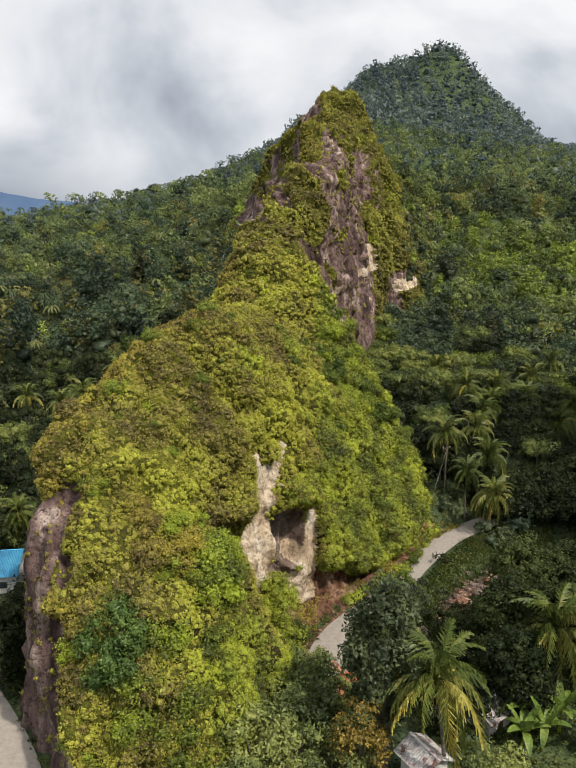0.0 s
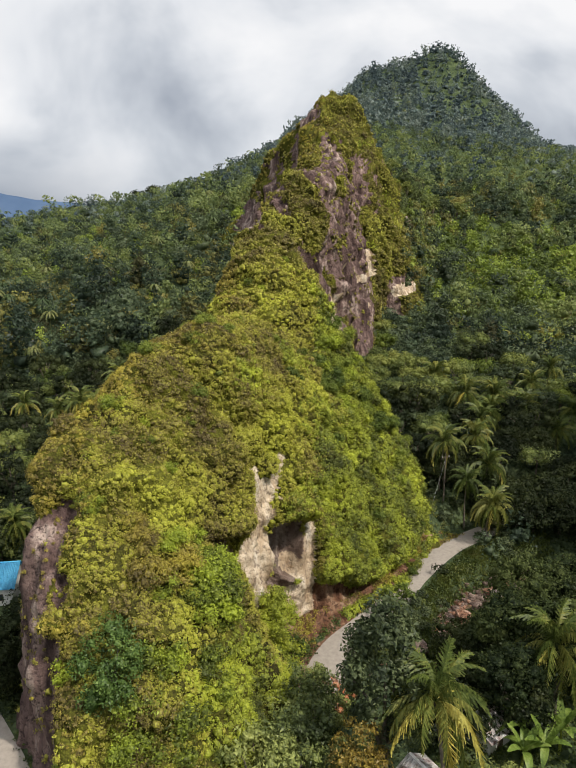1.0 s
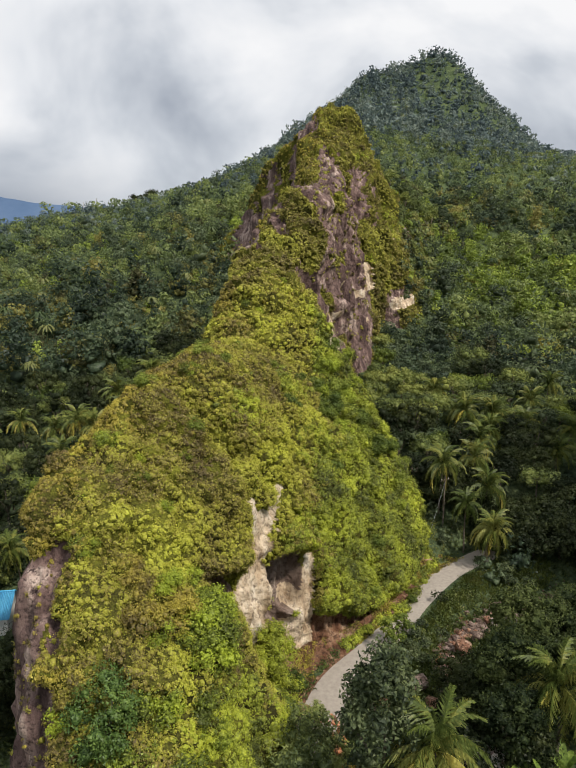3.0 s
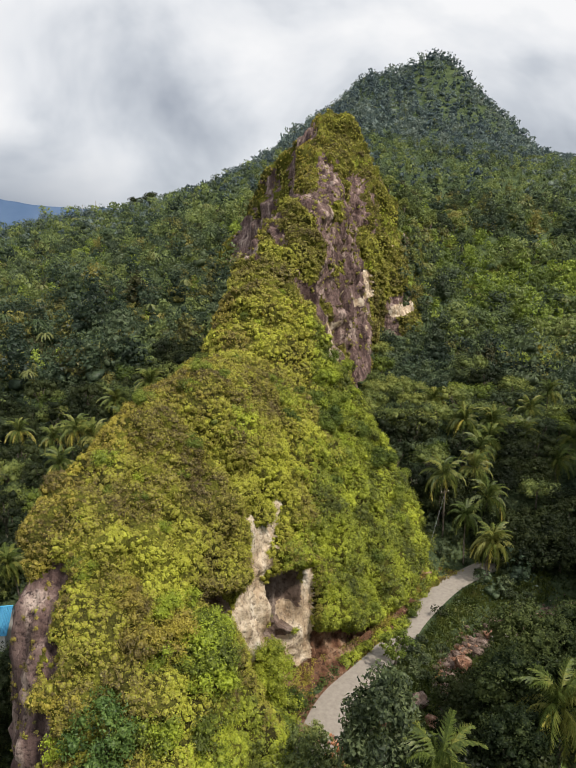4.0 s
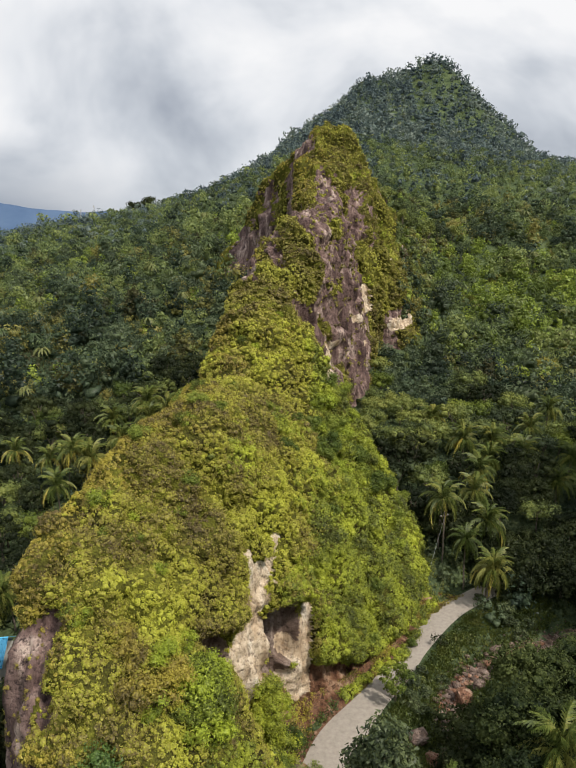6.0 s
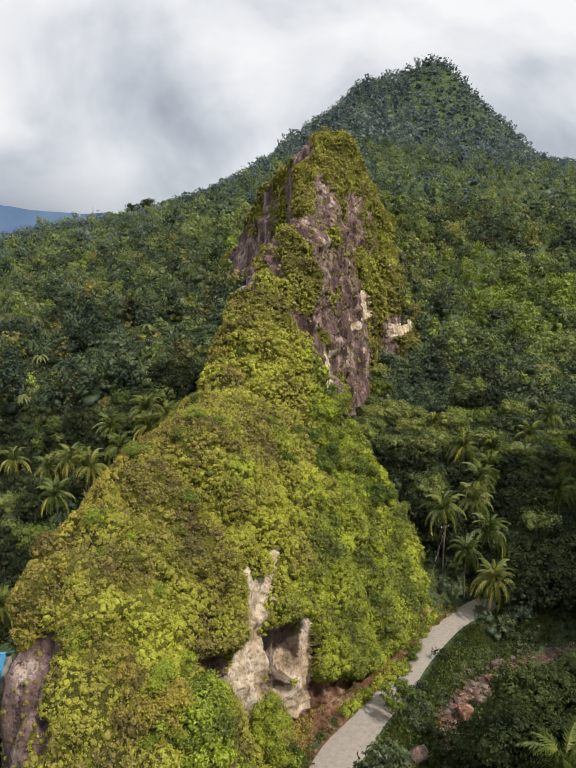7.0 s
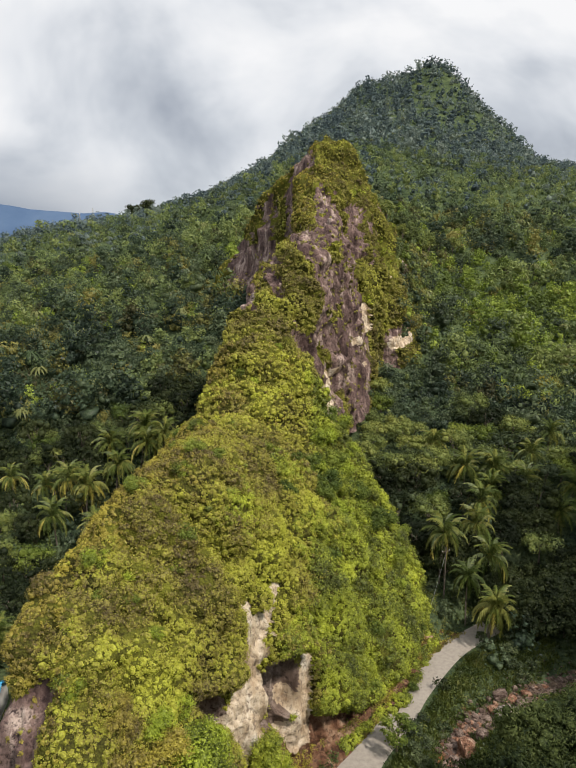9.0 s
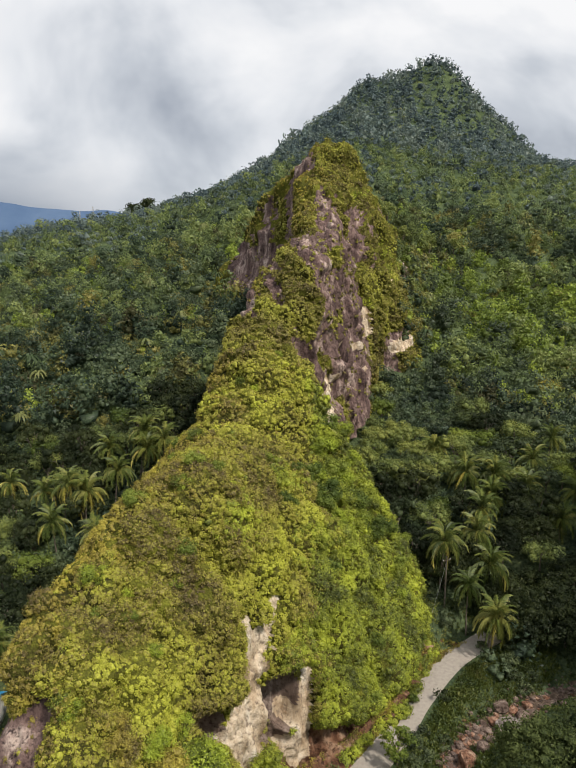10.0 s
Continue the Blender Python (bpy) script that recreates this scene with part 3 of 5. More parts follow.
def blades(centre, normal, size, aspect=0.6, tilt=0.8):
    """Pointed leaf blades round the centres, facing roughly along the normals."""
    k = len(centre)
    n = unit(normal + rng.normal(0, tilt, (k, 3)))
    a = unit(np.cross(n, rng.normal(0, 1, (k, 3))))
    b = np.cross(n, a)
    s = (np.broadcast_to(size, (k,)) * rng.uniform(0.65, 1.35, k))[:, None]
    v = np.stack([centre + a * s * 0.6, centre - a * s * 0.45 + b * s * aspect * 0.62, centre - a * s * 0.45 - b * s * aspect * 0.62], 1)
    return v.reshape(-1, 3), np.arange(3 * k).reshape(k, 3)


def scatter(p, n, density):
    """Random points on a grid surface; density gives points a square metre for each cell."""
    a, b, c, d = p[:-1, :-1], p[:-1, 1:], p[1:, 1:], p[1:, :-1]
    area = 0.5 * np.linalg.norm(np.cross(c - a, d - b), axis=-1)
    count = rng.poisson(area * density).ravel()
    i = np.repeat(np.arange(count.size), count)
    u, v = rng.random(len(i))[:, None], rng.random(len(i))[:, None]
    f = lambda q: q.reshape(-1, 3)[i]
    pos = (f(a) * (1 - u) + f(b) * u) * (1 - v) + (f(d) * (1 - u) + f(c) * u) * v
    return pos, n[:-1, :-1].reshape(-1, 3)[i], i


def tris(v, f):
    """The same faces as triangles."""
    if f.shape[1] == 3:
        return v, f
    return v, np.concatenate([f[:, [0, 1, 2]], f[:, [0, 2, 3]]])


def join(parts):
    vs, fs, n = [], [], 0
    for v, f in parts:
        vs.append(v)
        fs.append(f + n)
        n += len(v)
    return np.concatenate(vs), np.concatenate(fs)


def ball(level):
    """A round template of triangles."""
    bm = bmesh.new()
    bmesh.ops.create_icosphere(bm, subdivisions=level, radius=1.0)
    v = np.array([q.co[:] for q in bm.verts])
    f = np.array([[q.index for q in g.verts] for g in bm.faces])
    bm.free()
    return v, f


KNOB = ball(1)


def masses(centre, axis, radius, template, rough=0.28, grain=0.45, squash=1.0, seed=201):
    """Leafy lumps: a copy of the template at every centre, set along its axis and roughened by noise."""
    tv, tf = template
    k = len(centre)
    w = unit(axis)
    a = unit(np.cross(w, rng.normal(0, 1, (k, 3))))
    b = np.cross(w, a)
    r = 0.66 * np.broadcast_to(radius, (k,))[:, None, None]
    d = tv[None, :, 0:1] * a[:, None] + tv[None, :, 1:2] * b[:, None] + tv[None, :, 2:3] * w[:, None] * squash
    p = centre[:, None, :] + d * r
    n = fbm((p / (r * grain * 2.2) + 40 * np.arange(k)[:, None, None]).reshape(-1, 3), 1.0, seed, 2).reshape(k, -1, 1)
    p = p + d * r * rough * n * 2.0
    f = tf[None] + (np.arange(k) * len(tv))[:, None, None]
    return p.reshape(-1, 3), f.reshape(-1, 3)


def sprays(centre, axis, radius, count, leaf, squash=1.0, tilt=0.6):
    """Leaf blades standing on the lumps."""
    c, w, r = (np.repeat(q, count, 0) for q in (centre, unit(axis), np.broadcast_to(radius, (len(centre),))))
    d = unit(rng.normal(0, 1, c.shape) + 0.7 * w)
    p = c + d * (r * rng.uniform(0.72, 1.2, len(r)))[:, None] * np.array([1, 1, squash])
    return tris(*blades(p, unit(d + np.array([0, 0, 0.25])), leaf, 0.55, tilt))


cell_bare = bare.reshape(shape)[:-1, :-1]
cell_y = hill_p[:-1, :-1, 1]
dens = 4.5 * np.clip(80 / cell_y, 0.2, 1.0) ** 1.9 * (1 - smooth(cell_bare, 0.05, 0.5) * np.where((kind_of.reshape(shape)[:-1, :-1] == 2), 0.93, 1.0))
dens = dens * (0.45 + 0.7 * smooth(cushion.reshape(shape)[:-1, :-1], 0.2, 0.95))
dens = dens * (1 + 0.6 * smooth(cell_y, 122, 132) * (1 - smooth(cell_y, 245, 250)))
dens[:, -3:] = 0
dens[:, :18] *= 0.3
dens[(cell_y > 245) & (hill_p[:-1, :-1, 0] > np.interp(cell_y, hy, xr) + 12)] *= 0.4
pos, nor, _ = scatter(hill_p, hn, dens)
lushness = fbm(pos, 9, 91, 4) + 0.055 * np.clip(pos[:, 0] + 0.5, -14, 9) + 0.03 * np.clip(pos[:, 0] - 5, 0, 14) * (pos[:, 1] < 128) - 0.012 * np.clip(pos[:, 1] - 112, 0, 60) + 0.5 * (1 - smooth(pos[:, 1], 60, 68)) * smooth(pos[:, 0], -24, -16) + rng.normal(0, 0.12, len(pos))
dryness = fbm(pos, 7, 97, 4) - 0.03 * np.clip(pos[:, 0] + 12, -12, 12) + 0.011 * np.clip(pos[:, 1] - 105, 0, 30) + 0.007 * np.clip(pos[:, 1] - 130, 0, 60) + 0.25 * smooth(pos[:, 1], 150, 230) + 0.025 * np.clip(pos[:, 2] - 26, -10, 12) + 0.55 * np.exp(-((pos[:, 0] - np.interp(pos[:, 1], hy, xl)) / 4.0) ** 2) + rng.normal(0, 0.16, len(pos))
lush = lushness > 0.2
back_slope = (pos[:, 1] > 239) & (pos[:, 0] > np.interp(pos[:, 1], hy, xr) + 20)
lush = lush & ~back_slope
high = pos[:, 1] + 14 * fbm(pos, 10, 123, 3) > 127
lush = lush & (~high | (pos[:, 0] > 24))
dry = ~lush & ~back_slope & (dryness > np.where(high, np.where(pos[:, 0] > 21, 1.7, 1.25), 0.62))
high = high & ~lush & ~dry & ~back_slope
radius = np.clip(pos[:, 1] / 80, 0.9, 2.2) ** 0.62 * np.clip(np.exp(rng.normal(-1.02, 0.32, len(pos))), 0.18, 0.8)
radius = radius * np.where(lush, 1.2, 1.0) * np.where(back_slope, 1.9, 1.0) * np.where(dry, 0.85, 1.0) * (1 - 0.26 * smooth(pos[:, 1], 120, 134) * (1 - smooth(pos[:, 1], 245, 250)))
for name, pick, mat, label in (
        ("crag_ferns", high, crag_leaf, "olive and brownish ferns clinging to the upper crag"),
        ("vine_cover", ~lush & ~dry & ~high & ~back_slope, vine_leaf, "yellow-green vines and ferns draped over the ridge"),
        ("slope_growth", back_slope, tree_leaf, "green bushes on the slope behind the summit"),
        ("shrub_cover", lush, bush_leaf, "bright green shrubs growing over the lower ridge"),
        ("dry_fern_cover", dry, dry_leaf, "brownish dry ferns and grass along the crest")):
    c_, n_, r_ = pos[pick], unit(nor[pick] + np.array([0, -0.1, 0.55])), radius[pick]
    near_ = c_[:, 1] < 100
    parts = []
    for q, m in ((near_, 20), (~near_, 11)):
        if not q.any():
            continue
        parts.append(masses(c_[q], n_[q], 0.9 * r_[q], KNOB, 0.45, 0.5, 0.85))
        parts.append(sprays(c_[q] + n_[q] * (0.05 * r_[q])[:, None], n_[q], r_[q], m, 0.2 * np.repeat(np.clip(c_[q, 1] / 75, 0.85, 2.6), m), 0.9, 0.35))
    tagged(new(name, link(name, *join(parts), mat, False)), label, "vines", kind="stuff")

# ---- trees ----


def tube(points, radii, sides=6):
    """A bent tapering tube through the points, as verts and quads."""
    points = np.asarray(points, float)
    d = unit(np.gradient(points, axis=0))
    ref = np.where(np.abs(d[:, 2:3]) > 0.9, np.array([[1.0, 0, 0]]), np.array([[0, 0, 1.0]]))
    a = unit(np.cross(d, ref))
    b = np.cross(d, a)
    ang = np.linspace(0, 2 * np.pi, sides, endpoint=False)
    ring = a[:, None, :] * np.cos(ang)[None, :, None] + b[:, None, :] * np.sin(ang)[None, :, None]
    v = points[:, None, :] + ring * np.asarray(radii, float)[:, None, None]
    k = np.arange(len(points) * sides).reshape(len(points), sides)
    k2 = np.roll(k, -1, 1)
    f = np.stack([k[:-1], k2[:-1], k2[1:], k[1:]], -1).reshape(-1, 4)
    return v.reshape(-1, 3), f


def crown_lobes(height, width, lobes, squash=0.75, low=0.35, lump=0.22):
    """Centres and radii of the overlapping lobes of a crown."""
    c = unit(rng.normal(0, 1, (lobes, 3))) * rng.uniform(0.3, 1.0, (lobes, 1)) ** 0.5 * np.array([width / 2, width / 2, height * (1 - low) / 2])
    c *= 1 - lump
    c[:, 2] = np.abs(c[:, 2]) * np.where(rng.random(lobes) < 0.7, 1, -0.6)
    c[:, 2] += height * (1 + low) / 2 - 0.08 * height
    return c, rng.uniform(0.7, 1.25, lobes) * lump * width


def crown_mesh(height, width, lobes, squash, low, lump, template, blades_each, leaf, rough=0.3):
    """A crown of roughened lobes with leaf blades standing on them, as verts and triangles; and the lobe centres."""
    c, r = crown_lobes(height, width, lobes, squash, low, lump)
    out = unit((c - np.array([0, 0, height * (1 + low) / 2 - 0.3 * height])) * np.array([0.7, 0.7, 1]) + np.array([0, 0, 0.6 * width * lump]))
    parts = [masses(c, np.where(out[:, 2:] < 0, -out, out), 0.72 * r, template, rough, 0.4, squash)]
    if blades_each:
        parts.append(sprays(c, out, r, blades_each, leaf, squash))
    return (*join(parts), c)


def broadleaf(height, width, lobes, count, leaf, mat, squash=0.75, low=0.35, name="broadleaf_tree", lump=0.2):
    """A tree: an Empty at the foot with a tapered, limbed trunk and a crown of leafy lobes."""
    root = new(name)
    v, f, c = crown_mesh(height, width, lobes, squash, low, lump, KNOB, max(4, count // lobes), leaf)
    crown = new("crown", link("crown", v, f, mat))
    crown.parent = root
    fork = np.array([0, 0, height * max(low, 0.12)])
    r = 0.02 * height + 0.04
    parts = [tube([(0, 0, -1.5), (0.05, 0, height * 0.2), fork, fork + (0.1, 0.1, height * 0.2)], [r * 1.3, r, r * 0.8, r * 0.4])]
    for q in c[: min(6, lobes)]:
        parts.append(tube([fork, fork * 0.5 + q * 0.5 + (0, 0, 0.1 * height), q], [r * 0.6, r * 0.35, r * 0.12], 5))
    trunk = new("trunk", link("trunk", *join(parts), bark, True))
    trunk.parent = root
    return root


def frond_shape(length, droop, leaflets, rise=0.5):
    """One feather leaf of a palm along +x: rib and paired hanging leaflets, as verts and quads."""
    t = np.linspace(0, 1, 9)
    rib = np.stack([length * t * (1 - 0.18 * droop * t ** 2), 0 * t, length * (rise * t - (rise + droop) * 0.62 * t ** 2.2)], -1)
    parts = [tube(rib, 0.05 * (1.1 - t), 3)]
    s = np.linspace(0.14, 0.99, leaflets)
    base = np.stack([np.interp(s, t, rib[:, k]) for k in range(3)], -1)
    ln = 0.2 * length * np.sin(np.pi * np.clip(0.15 + 0.8 * s, 0, 1)) ** 0.7 + 0.1
    quads = []
    torn = np.random.default_rng(int(100 * droop))
    for side in (-1, 1):
        v = ln * torn.uniform(0.55, 1.1, leaflets)
        tip = base + np.stack([v * torn.uniform(0.35, 0.75, leaflets), side * v * torn.uniform(0.4, 0.72, leaflets), -0.75 * v * (0.6 + 0.7 * droop) * torn.uniform(0.5, 1.2, leaflets)], -1)
        w = np.array([0.08 * length / 4, 0, 0.0])
        q = np.stack([base - w, base + w, tip + w * 0.35, tip - w * 0.35], 1)
        quads.append(q)
    q = np.concatenate(quads).reshape(-1, 3)
    parts.append((q, np.arange(len(q)).reshape(-1, 4)))
    return join(parts)


FRONDS = [link("frond", *frond_shape(4.9, d, 34, r), palm_leaf) for d, r in ((0.45, 1.15), (0.95, 0.8), (1.35, 0.4))]


yellow_frond = leaf_material("yellow_frond", [(0.28, 0.23, 0.05), (0.48, 0.42, 0.09), (0.60, 0.54, 0.15)], 0.3, 0.25, 0.3)
OLD_FRONDS = [link("frond", *frond_shape(4.9, d, 34, r), yellow_frond) for d, r in ((1.2, 0.45), (1.6, 0.3))]


def palm_trunk_mesh(height, lean):
    t = np.linspace(0, 1, 9)
    pts = np.stack([lean * t ** 2, 0.3 * lean * np.sin(3 * t), height * t], -1)
    pts[0, 2] = -1.5
    return pts, link("trunk", *tube(pts, 0.20 - 0.08 * t + 0.08 * (t < 0.1), 7), bark, True)


def coconut_palm(height, lean, count=26, old=0):
    root = new("coconut_palm")
    pts, me = palm_trunk_mesh(height, lean)
    trunk = new("trunk", me)
    trunk.parent = root
    for i in range(count):
        u = (i + 0.5) / count
        fr = new("frond", OLD_FRONDS[i % 2] if i >= count - old else FRONDS[min(2, int(u * 3))])
        fr.parent = root
        s = rng.uniform(0.85, 1.1)
        fr.matrix_basis = Matrix.Translation(pts[-1]) @ pose(0, 0, 0, rng.uniform(-12, 12), 25 - 68 * (1 - u) if u < 0.4 else rng.uniform(-8, 22), i * 137.5 + rng.uniform(-10, 10)) @ Matrix.Diagonal((s, s, s, 1))
    return root


def far_crown(height, width, lobes, blades_each, leaf, low=0.3, lump=0.14):
    """A crown seen from afar: a dark rough heart of a few lobes inside many small sprays of leaves."""
    k = max(2, lobes // 8)
    a = 2.4 * np.arange(k) + rng.uniform(-0.5, 0.5, k)
    u = np.linspace(0.1, 1.0, k) ** 0.7
    q = np.stack([np.cos(a) * u * 0.27 * width, np.sin(a) * u * 0.27 * width, height * (0.84 - (0.78 - low) * u ** 1.6)], -1)
    q = q + rng.normal(0, 0.04, q.shape) * np.array([width, width, height])
    r = width * rng.uniform(0.2, 0.3, k)
    heart = masses(np.concatenate([q - np.array([0, 0, 0.05 * height]), [[0, 0, 0.3 * height]]]), np.tile([[0, 0, 1.0]], (k + 1, 1)), np.concatenate([0.54 * r, [0.25 * width]]), KNOB, 0.6, 0.4, 0.85)
    i = rng.integers(0, k, lobes)
    d = unit(rng.normal(0, 1, (lobes, 3)) + np.array([0, 0, 0.45]))
    c = q[i] + d * (r[i] * rng.uniform(0.6, 1.12, lobes))[:, None] * np.array([1, 1, 0.75])
    lr = lump * width * rng.uniform(0.5, 1.3, lobes)
    cc, rr, dd = (np.repeat(v, blades_each, 0) for v in (c, lr, d))
    w = unit(rng.normal(0, 1, cc.shape) + 0.5 * dd)
    skirt = np.stack([rng.normal(0, 0.22 * width, lobes), rng.normal(0, 0.22 * width, lobes), rng.uniform(0.0, 0.45, lobes) * height], -1)
    p = np.concatenate([cc + w * rr[:, None] * np.array([1, 1, 0.7]), skirt])
    return join([heart, blades(p, np.concatenate([unit(w + 0.8 * dd), unit(skirt * [1, 1, 0] + [0, 0, 0.4])]), leaf, 0.62, 0.55)])


def far_palm(height, fronds=11):
    """A palm seen from afar: a thin stem and narrow arching fronds in three pieces."""
    parts = [tube([(0, 0, -1), (0.2, 0, height)], [0.17, 0.12], 3)]
    q = []
    top = np.array([0.2, 0, height])
    for i in range(fronds):
        a = i * 2.4 + rng.uniform(-0.2, 0.2)
        d, n = np.array([math.cos(a), math.sin(a), 0]), np.array([-math.sin(a), math.cos(a), 0])
        up, ln = rng.uniform(0.1, 1.3), rng.uniform(3.2, 4.4)
        t = np.array([0.0, 0.4, 0.75, 1.0])
        rib = top + d * (ln * t * (1 - 0.12 * t))[:, None] + np.array([0, 0, 1.0]) * (ln * (up * t - (0.55 + 0.8 * up) * t ** 2))[:, None]
        w = np.array([0.1, 0.3, 0.24, 0.04])
        for j in range(3):
            q.append([rib[j] - n * w[j], rib[j] + n * w[j], rib[j + 1] + n * w[j + 1], rib[j + 1] - n * w[j + 1]])
    q = np.array(q).reshape(-1, 3)
    parts.append((q, np.arange(len(q)).reshape(-1, 4)))
    return tris(*join(parts))


hill_left = lambda y: np.interp(y, hy, xb)
hill_right = lambda y: np.interp(y, hy, xf)


def on_hill(x, y, margin=1.0):
    return (y > 44 - margin) & (y < 350) & (x > hill_left(y) - margin) & (x < hill_right(y) + margin)


def stand(x0, x1, y0, y1, step):
    """Jittered plan places for trees in a stretch of land, clear of the ridge, the road and the creek."""
    gx_, gy_ = np.meshgrid(np.arange(x0, x1, step), np.arange(y0, y1, step))
    x = gx_.ravel() + rng.uniform(-0.45, 0.45, gx_.size) * step
    y = gy_.ravel() + rng.uniform(-0.45, 0.45, gx_.size) * step
    keep = (np.abs(x) < 0.51 * y + 22) & ~on_hill(x, y, 1.5) & ~((x > 29) & (x < 47) & (y > 184) & (y < 212))
    return x[keep], y[keep]


def plant(kinds, places, weights):
    """Copies of the kinds at the places, each turned and sized a little differently."""
    for x, y, z in places:
        src = kinds[int(np.searchsorted(np.cumsum(weights), rng.random() * sum(weights)))]
        s = rng.uniform(0.8, 1.25)
        copy_thing(src, pose(x, y, z, 0, 0, rng.uniform(0, 360)) @ Matrix.Diagonal((s, s, s * rng.uniform(0.9, 1.15), 1)))


def stuff_of(models, x, y, z, scale, name, mats, label, category="forest"):
    """Many copies of model meshes joined into one object."""
    vs, fs, n = [], [], 0
    which = rng.integers(0, len(models), len(x))
    mat_ids, tints = [], []
    for k, (mv, mf, mi) in enumerate(models):
        idx = np.where(which == k)[0]
        if not len(idx):
            continue
        a = rng.uniform(0, 6.283, len(idx))
        s = scale[idx] * np.clip(np.exp(rng.normal(0, 0.36, len(idx))), 0.45, 0.95 if mi == 1 else 1.7)
        c, si = np.cos(a), np.sin(a)
        px = mv[None, :, 0] * c[:, None] - mv[None, :, 1] * si[:, None]
        py = mv[None, :, 0] * si[:, None] + mv[None, :, 1] * c[:, None]
        pz = np.repeat(mv[None, :, 2], len(idx), 0)
        v = np.stack([px, py, pz], -1) * s[:, None, None] + np.stack([x[idx], y[idx], z[idx]], -1)[:, None, :]
        f = mf[None] + (np.arange(len(idx)) * len(mv))[:, None, None] + n
        vs.append(v.reshape(-1, 3))
        fs.append(f.reshape(-1, mf.shape[1]))
        mat_ids.append(np.full(len(idx) * len(mf), mi))
        tints.append(np.repeat(rng.random(len(idx)), len(mv)))
        n += len(idx) * len(mv)
    me = link(name, np.concatenate(vs), np.concatenate(fs), mats[0])
    for m in mats[1:]:
        me.materials.append(m)
    me.polygons.foreach_set("material_index", np.concatenate(mat_ids).astype(np.int32))
    me.attributes.new("plant_tint", "FLOAT", "POINT").data.foreach_set("value", np.concatenate(tints).astype(np.float32))
    return tagged(new(name, me), label, category, kind="stuff")


# wooded slopes too far off to count the trees
CROWNS = ((8, 8, 0.3, 0), (11, 8, 0.3, 0), (6, 7, 0.35, 0), (9, 9, 0.25, 0), (5, 6, 0.2, 2), (12, 9, 0.4, 3), (8, 6, 0.3, 3), (7, 10, 0.45, 3), (9, 7, 0.2, 4), (10, 10, 0.3, 0), (6, 9, 0.3, 4), (7, 8, 0.3, 0))
mid_models = [(*far_crown(h, w, 34, 9, 0.62, lo), k) for h, w, lo, k in CROWNS] + [(*far_palm(11.0, 24), 1)]
WOODS = [wood_leaf, far_palm_leaf, lime_wood_leaf, deep_wood_leaf, olive_wood_leaf]
x, y = stand(-260, 270, 196, 420, 7.0)
# shaded and sunlit slopes are put into the leaf sets: darker left, lighter right
SHADE_WOODS = [deep_wood_leaf, far_palm_leaf, wood_leaf, deep_wood_leaf, olive_wood_leaf]
SUNNY_WOODS = [wood_leaf, far_palm_leaf, lime_wood_leaf, wood_leaf, lime_wood_leaf]
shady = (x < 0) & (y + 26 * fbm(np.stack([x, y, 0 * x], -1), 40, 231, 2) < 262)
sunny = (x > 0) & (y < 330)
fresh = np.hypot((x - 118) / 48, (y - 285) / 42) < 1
for pick, mats, label in ((shady, SHADE_WOODS, "dense forest on the near valley slope, its green darkened as shade"), (fresh, [lime_wood_leaf, far_palm_leaf, lime_wood_leaf, wood_leaf, lime_wood_leaf], "patch of bright green trees on the slope"), (sunny & ~fresh, SUNNY_WOODS, "dense forest on the slope beside the crag, its green lightened as sunlit"), (~shady & ~sunny & ~fresh, WOODS, "dense green tropical forest with scattered palms on the slopes")):
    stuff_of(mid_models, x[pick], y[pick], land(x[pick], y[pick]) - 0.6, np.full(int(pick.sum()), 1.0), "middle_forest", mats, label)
low_models = [(*far_crown(h, w, 22, 7, 0.55, 0.3), k) for h, w, k in ((4, 7, 0), (5, 6, 2), (3.5, 8, 0), (4, 7, 4), (4.5, 7, 3))]
x, y = stand(-250, 260, 190, 420, 7.4)
stuff_of(low_models, x, y, land(x, y) - 0.3, np.full(len(x), 1.0), "forest_understorey", WOODS, "green undergrowth closing the gaps between forest trees")
back_models = [(*far_crown(h, w, 20, 6, 1.0, 0.3), k) for h, w, k in ((9, 10, 0), (13, 10, 0), (8, 11, 0), (12, 12, 3), (7, 8, 4), (11, 9, 3), (14, 9, 0))] + [(*far_palm(13.0, 16), 1)] * 3
x, y = stand(-520, 540, 420, 820, 11.2)
stuff_of(back_models, x, y, land(x, y) - 0.6, np.full(len(x), 1.0), "upper_forest", [wood_leaf, far_palm_leaf, wood_leaf, hazy_far_leaf, wood_leaf], "green forest with coconut palms on the upper slopes")
# crowns on the far mountain wear the haze-tinted leaf
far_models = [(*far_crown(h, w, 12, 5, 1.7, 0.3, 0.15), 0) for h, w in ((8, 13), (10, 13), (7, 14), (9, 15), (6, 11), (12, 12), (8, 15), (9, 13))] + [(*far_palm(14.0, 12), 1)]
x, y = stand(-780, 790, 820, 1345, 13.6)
stuff_of(far_models, x, y, land(x, y) - 2.0, np.full(len(x), 1.3), "summit_forest", [hazy_far_leaf, far_palm_leaf], "dark forest covering the far summit, haze blue in its green")

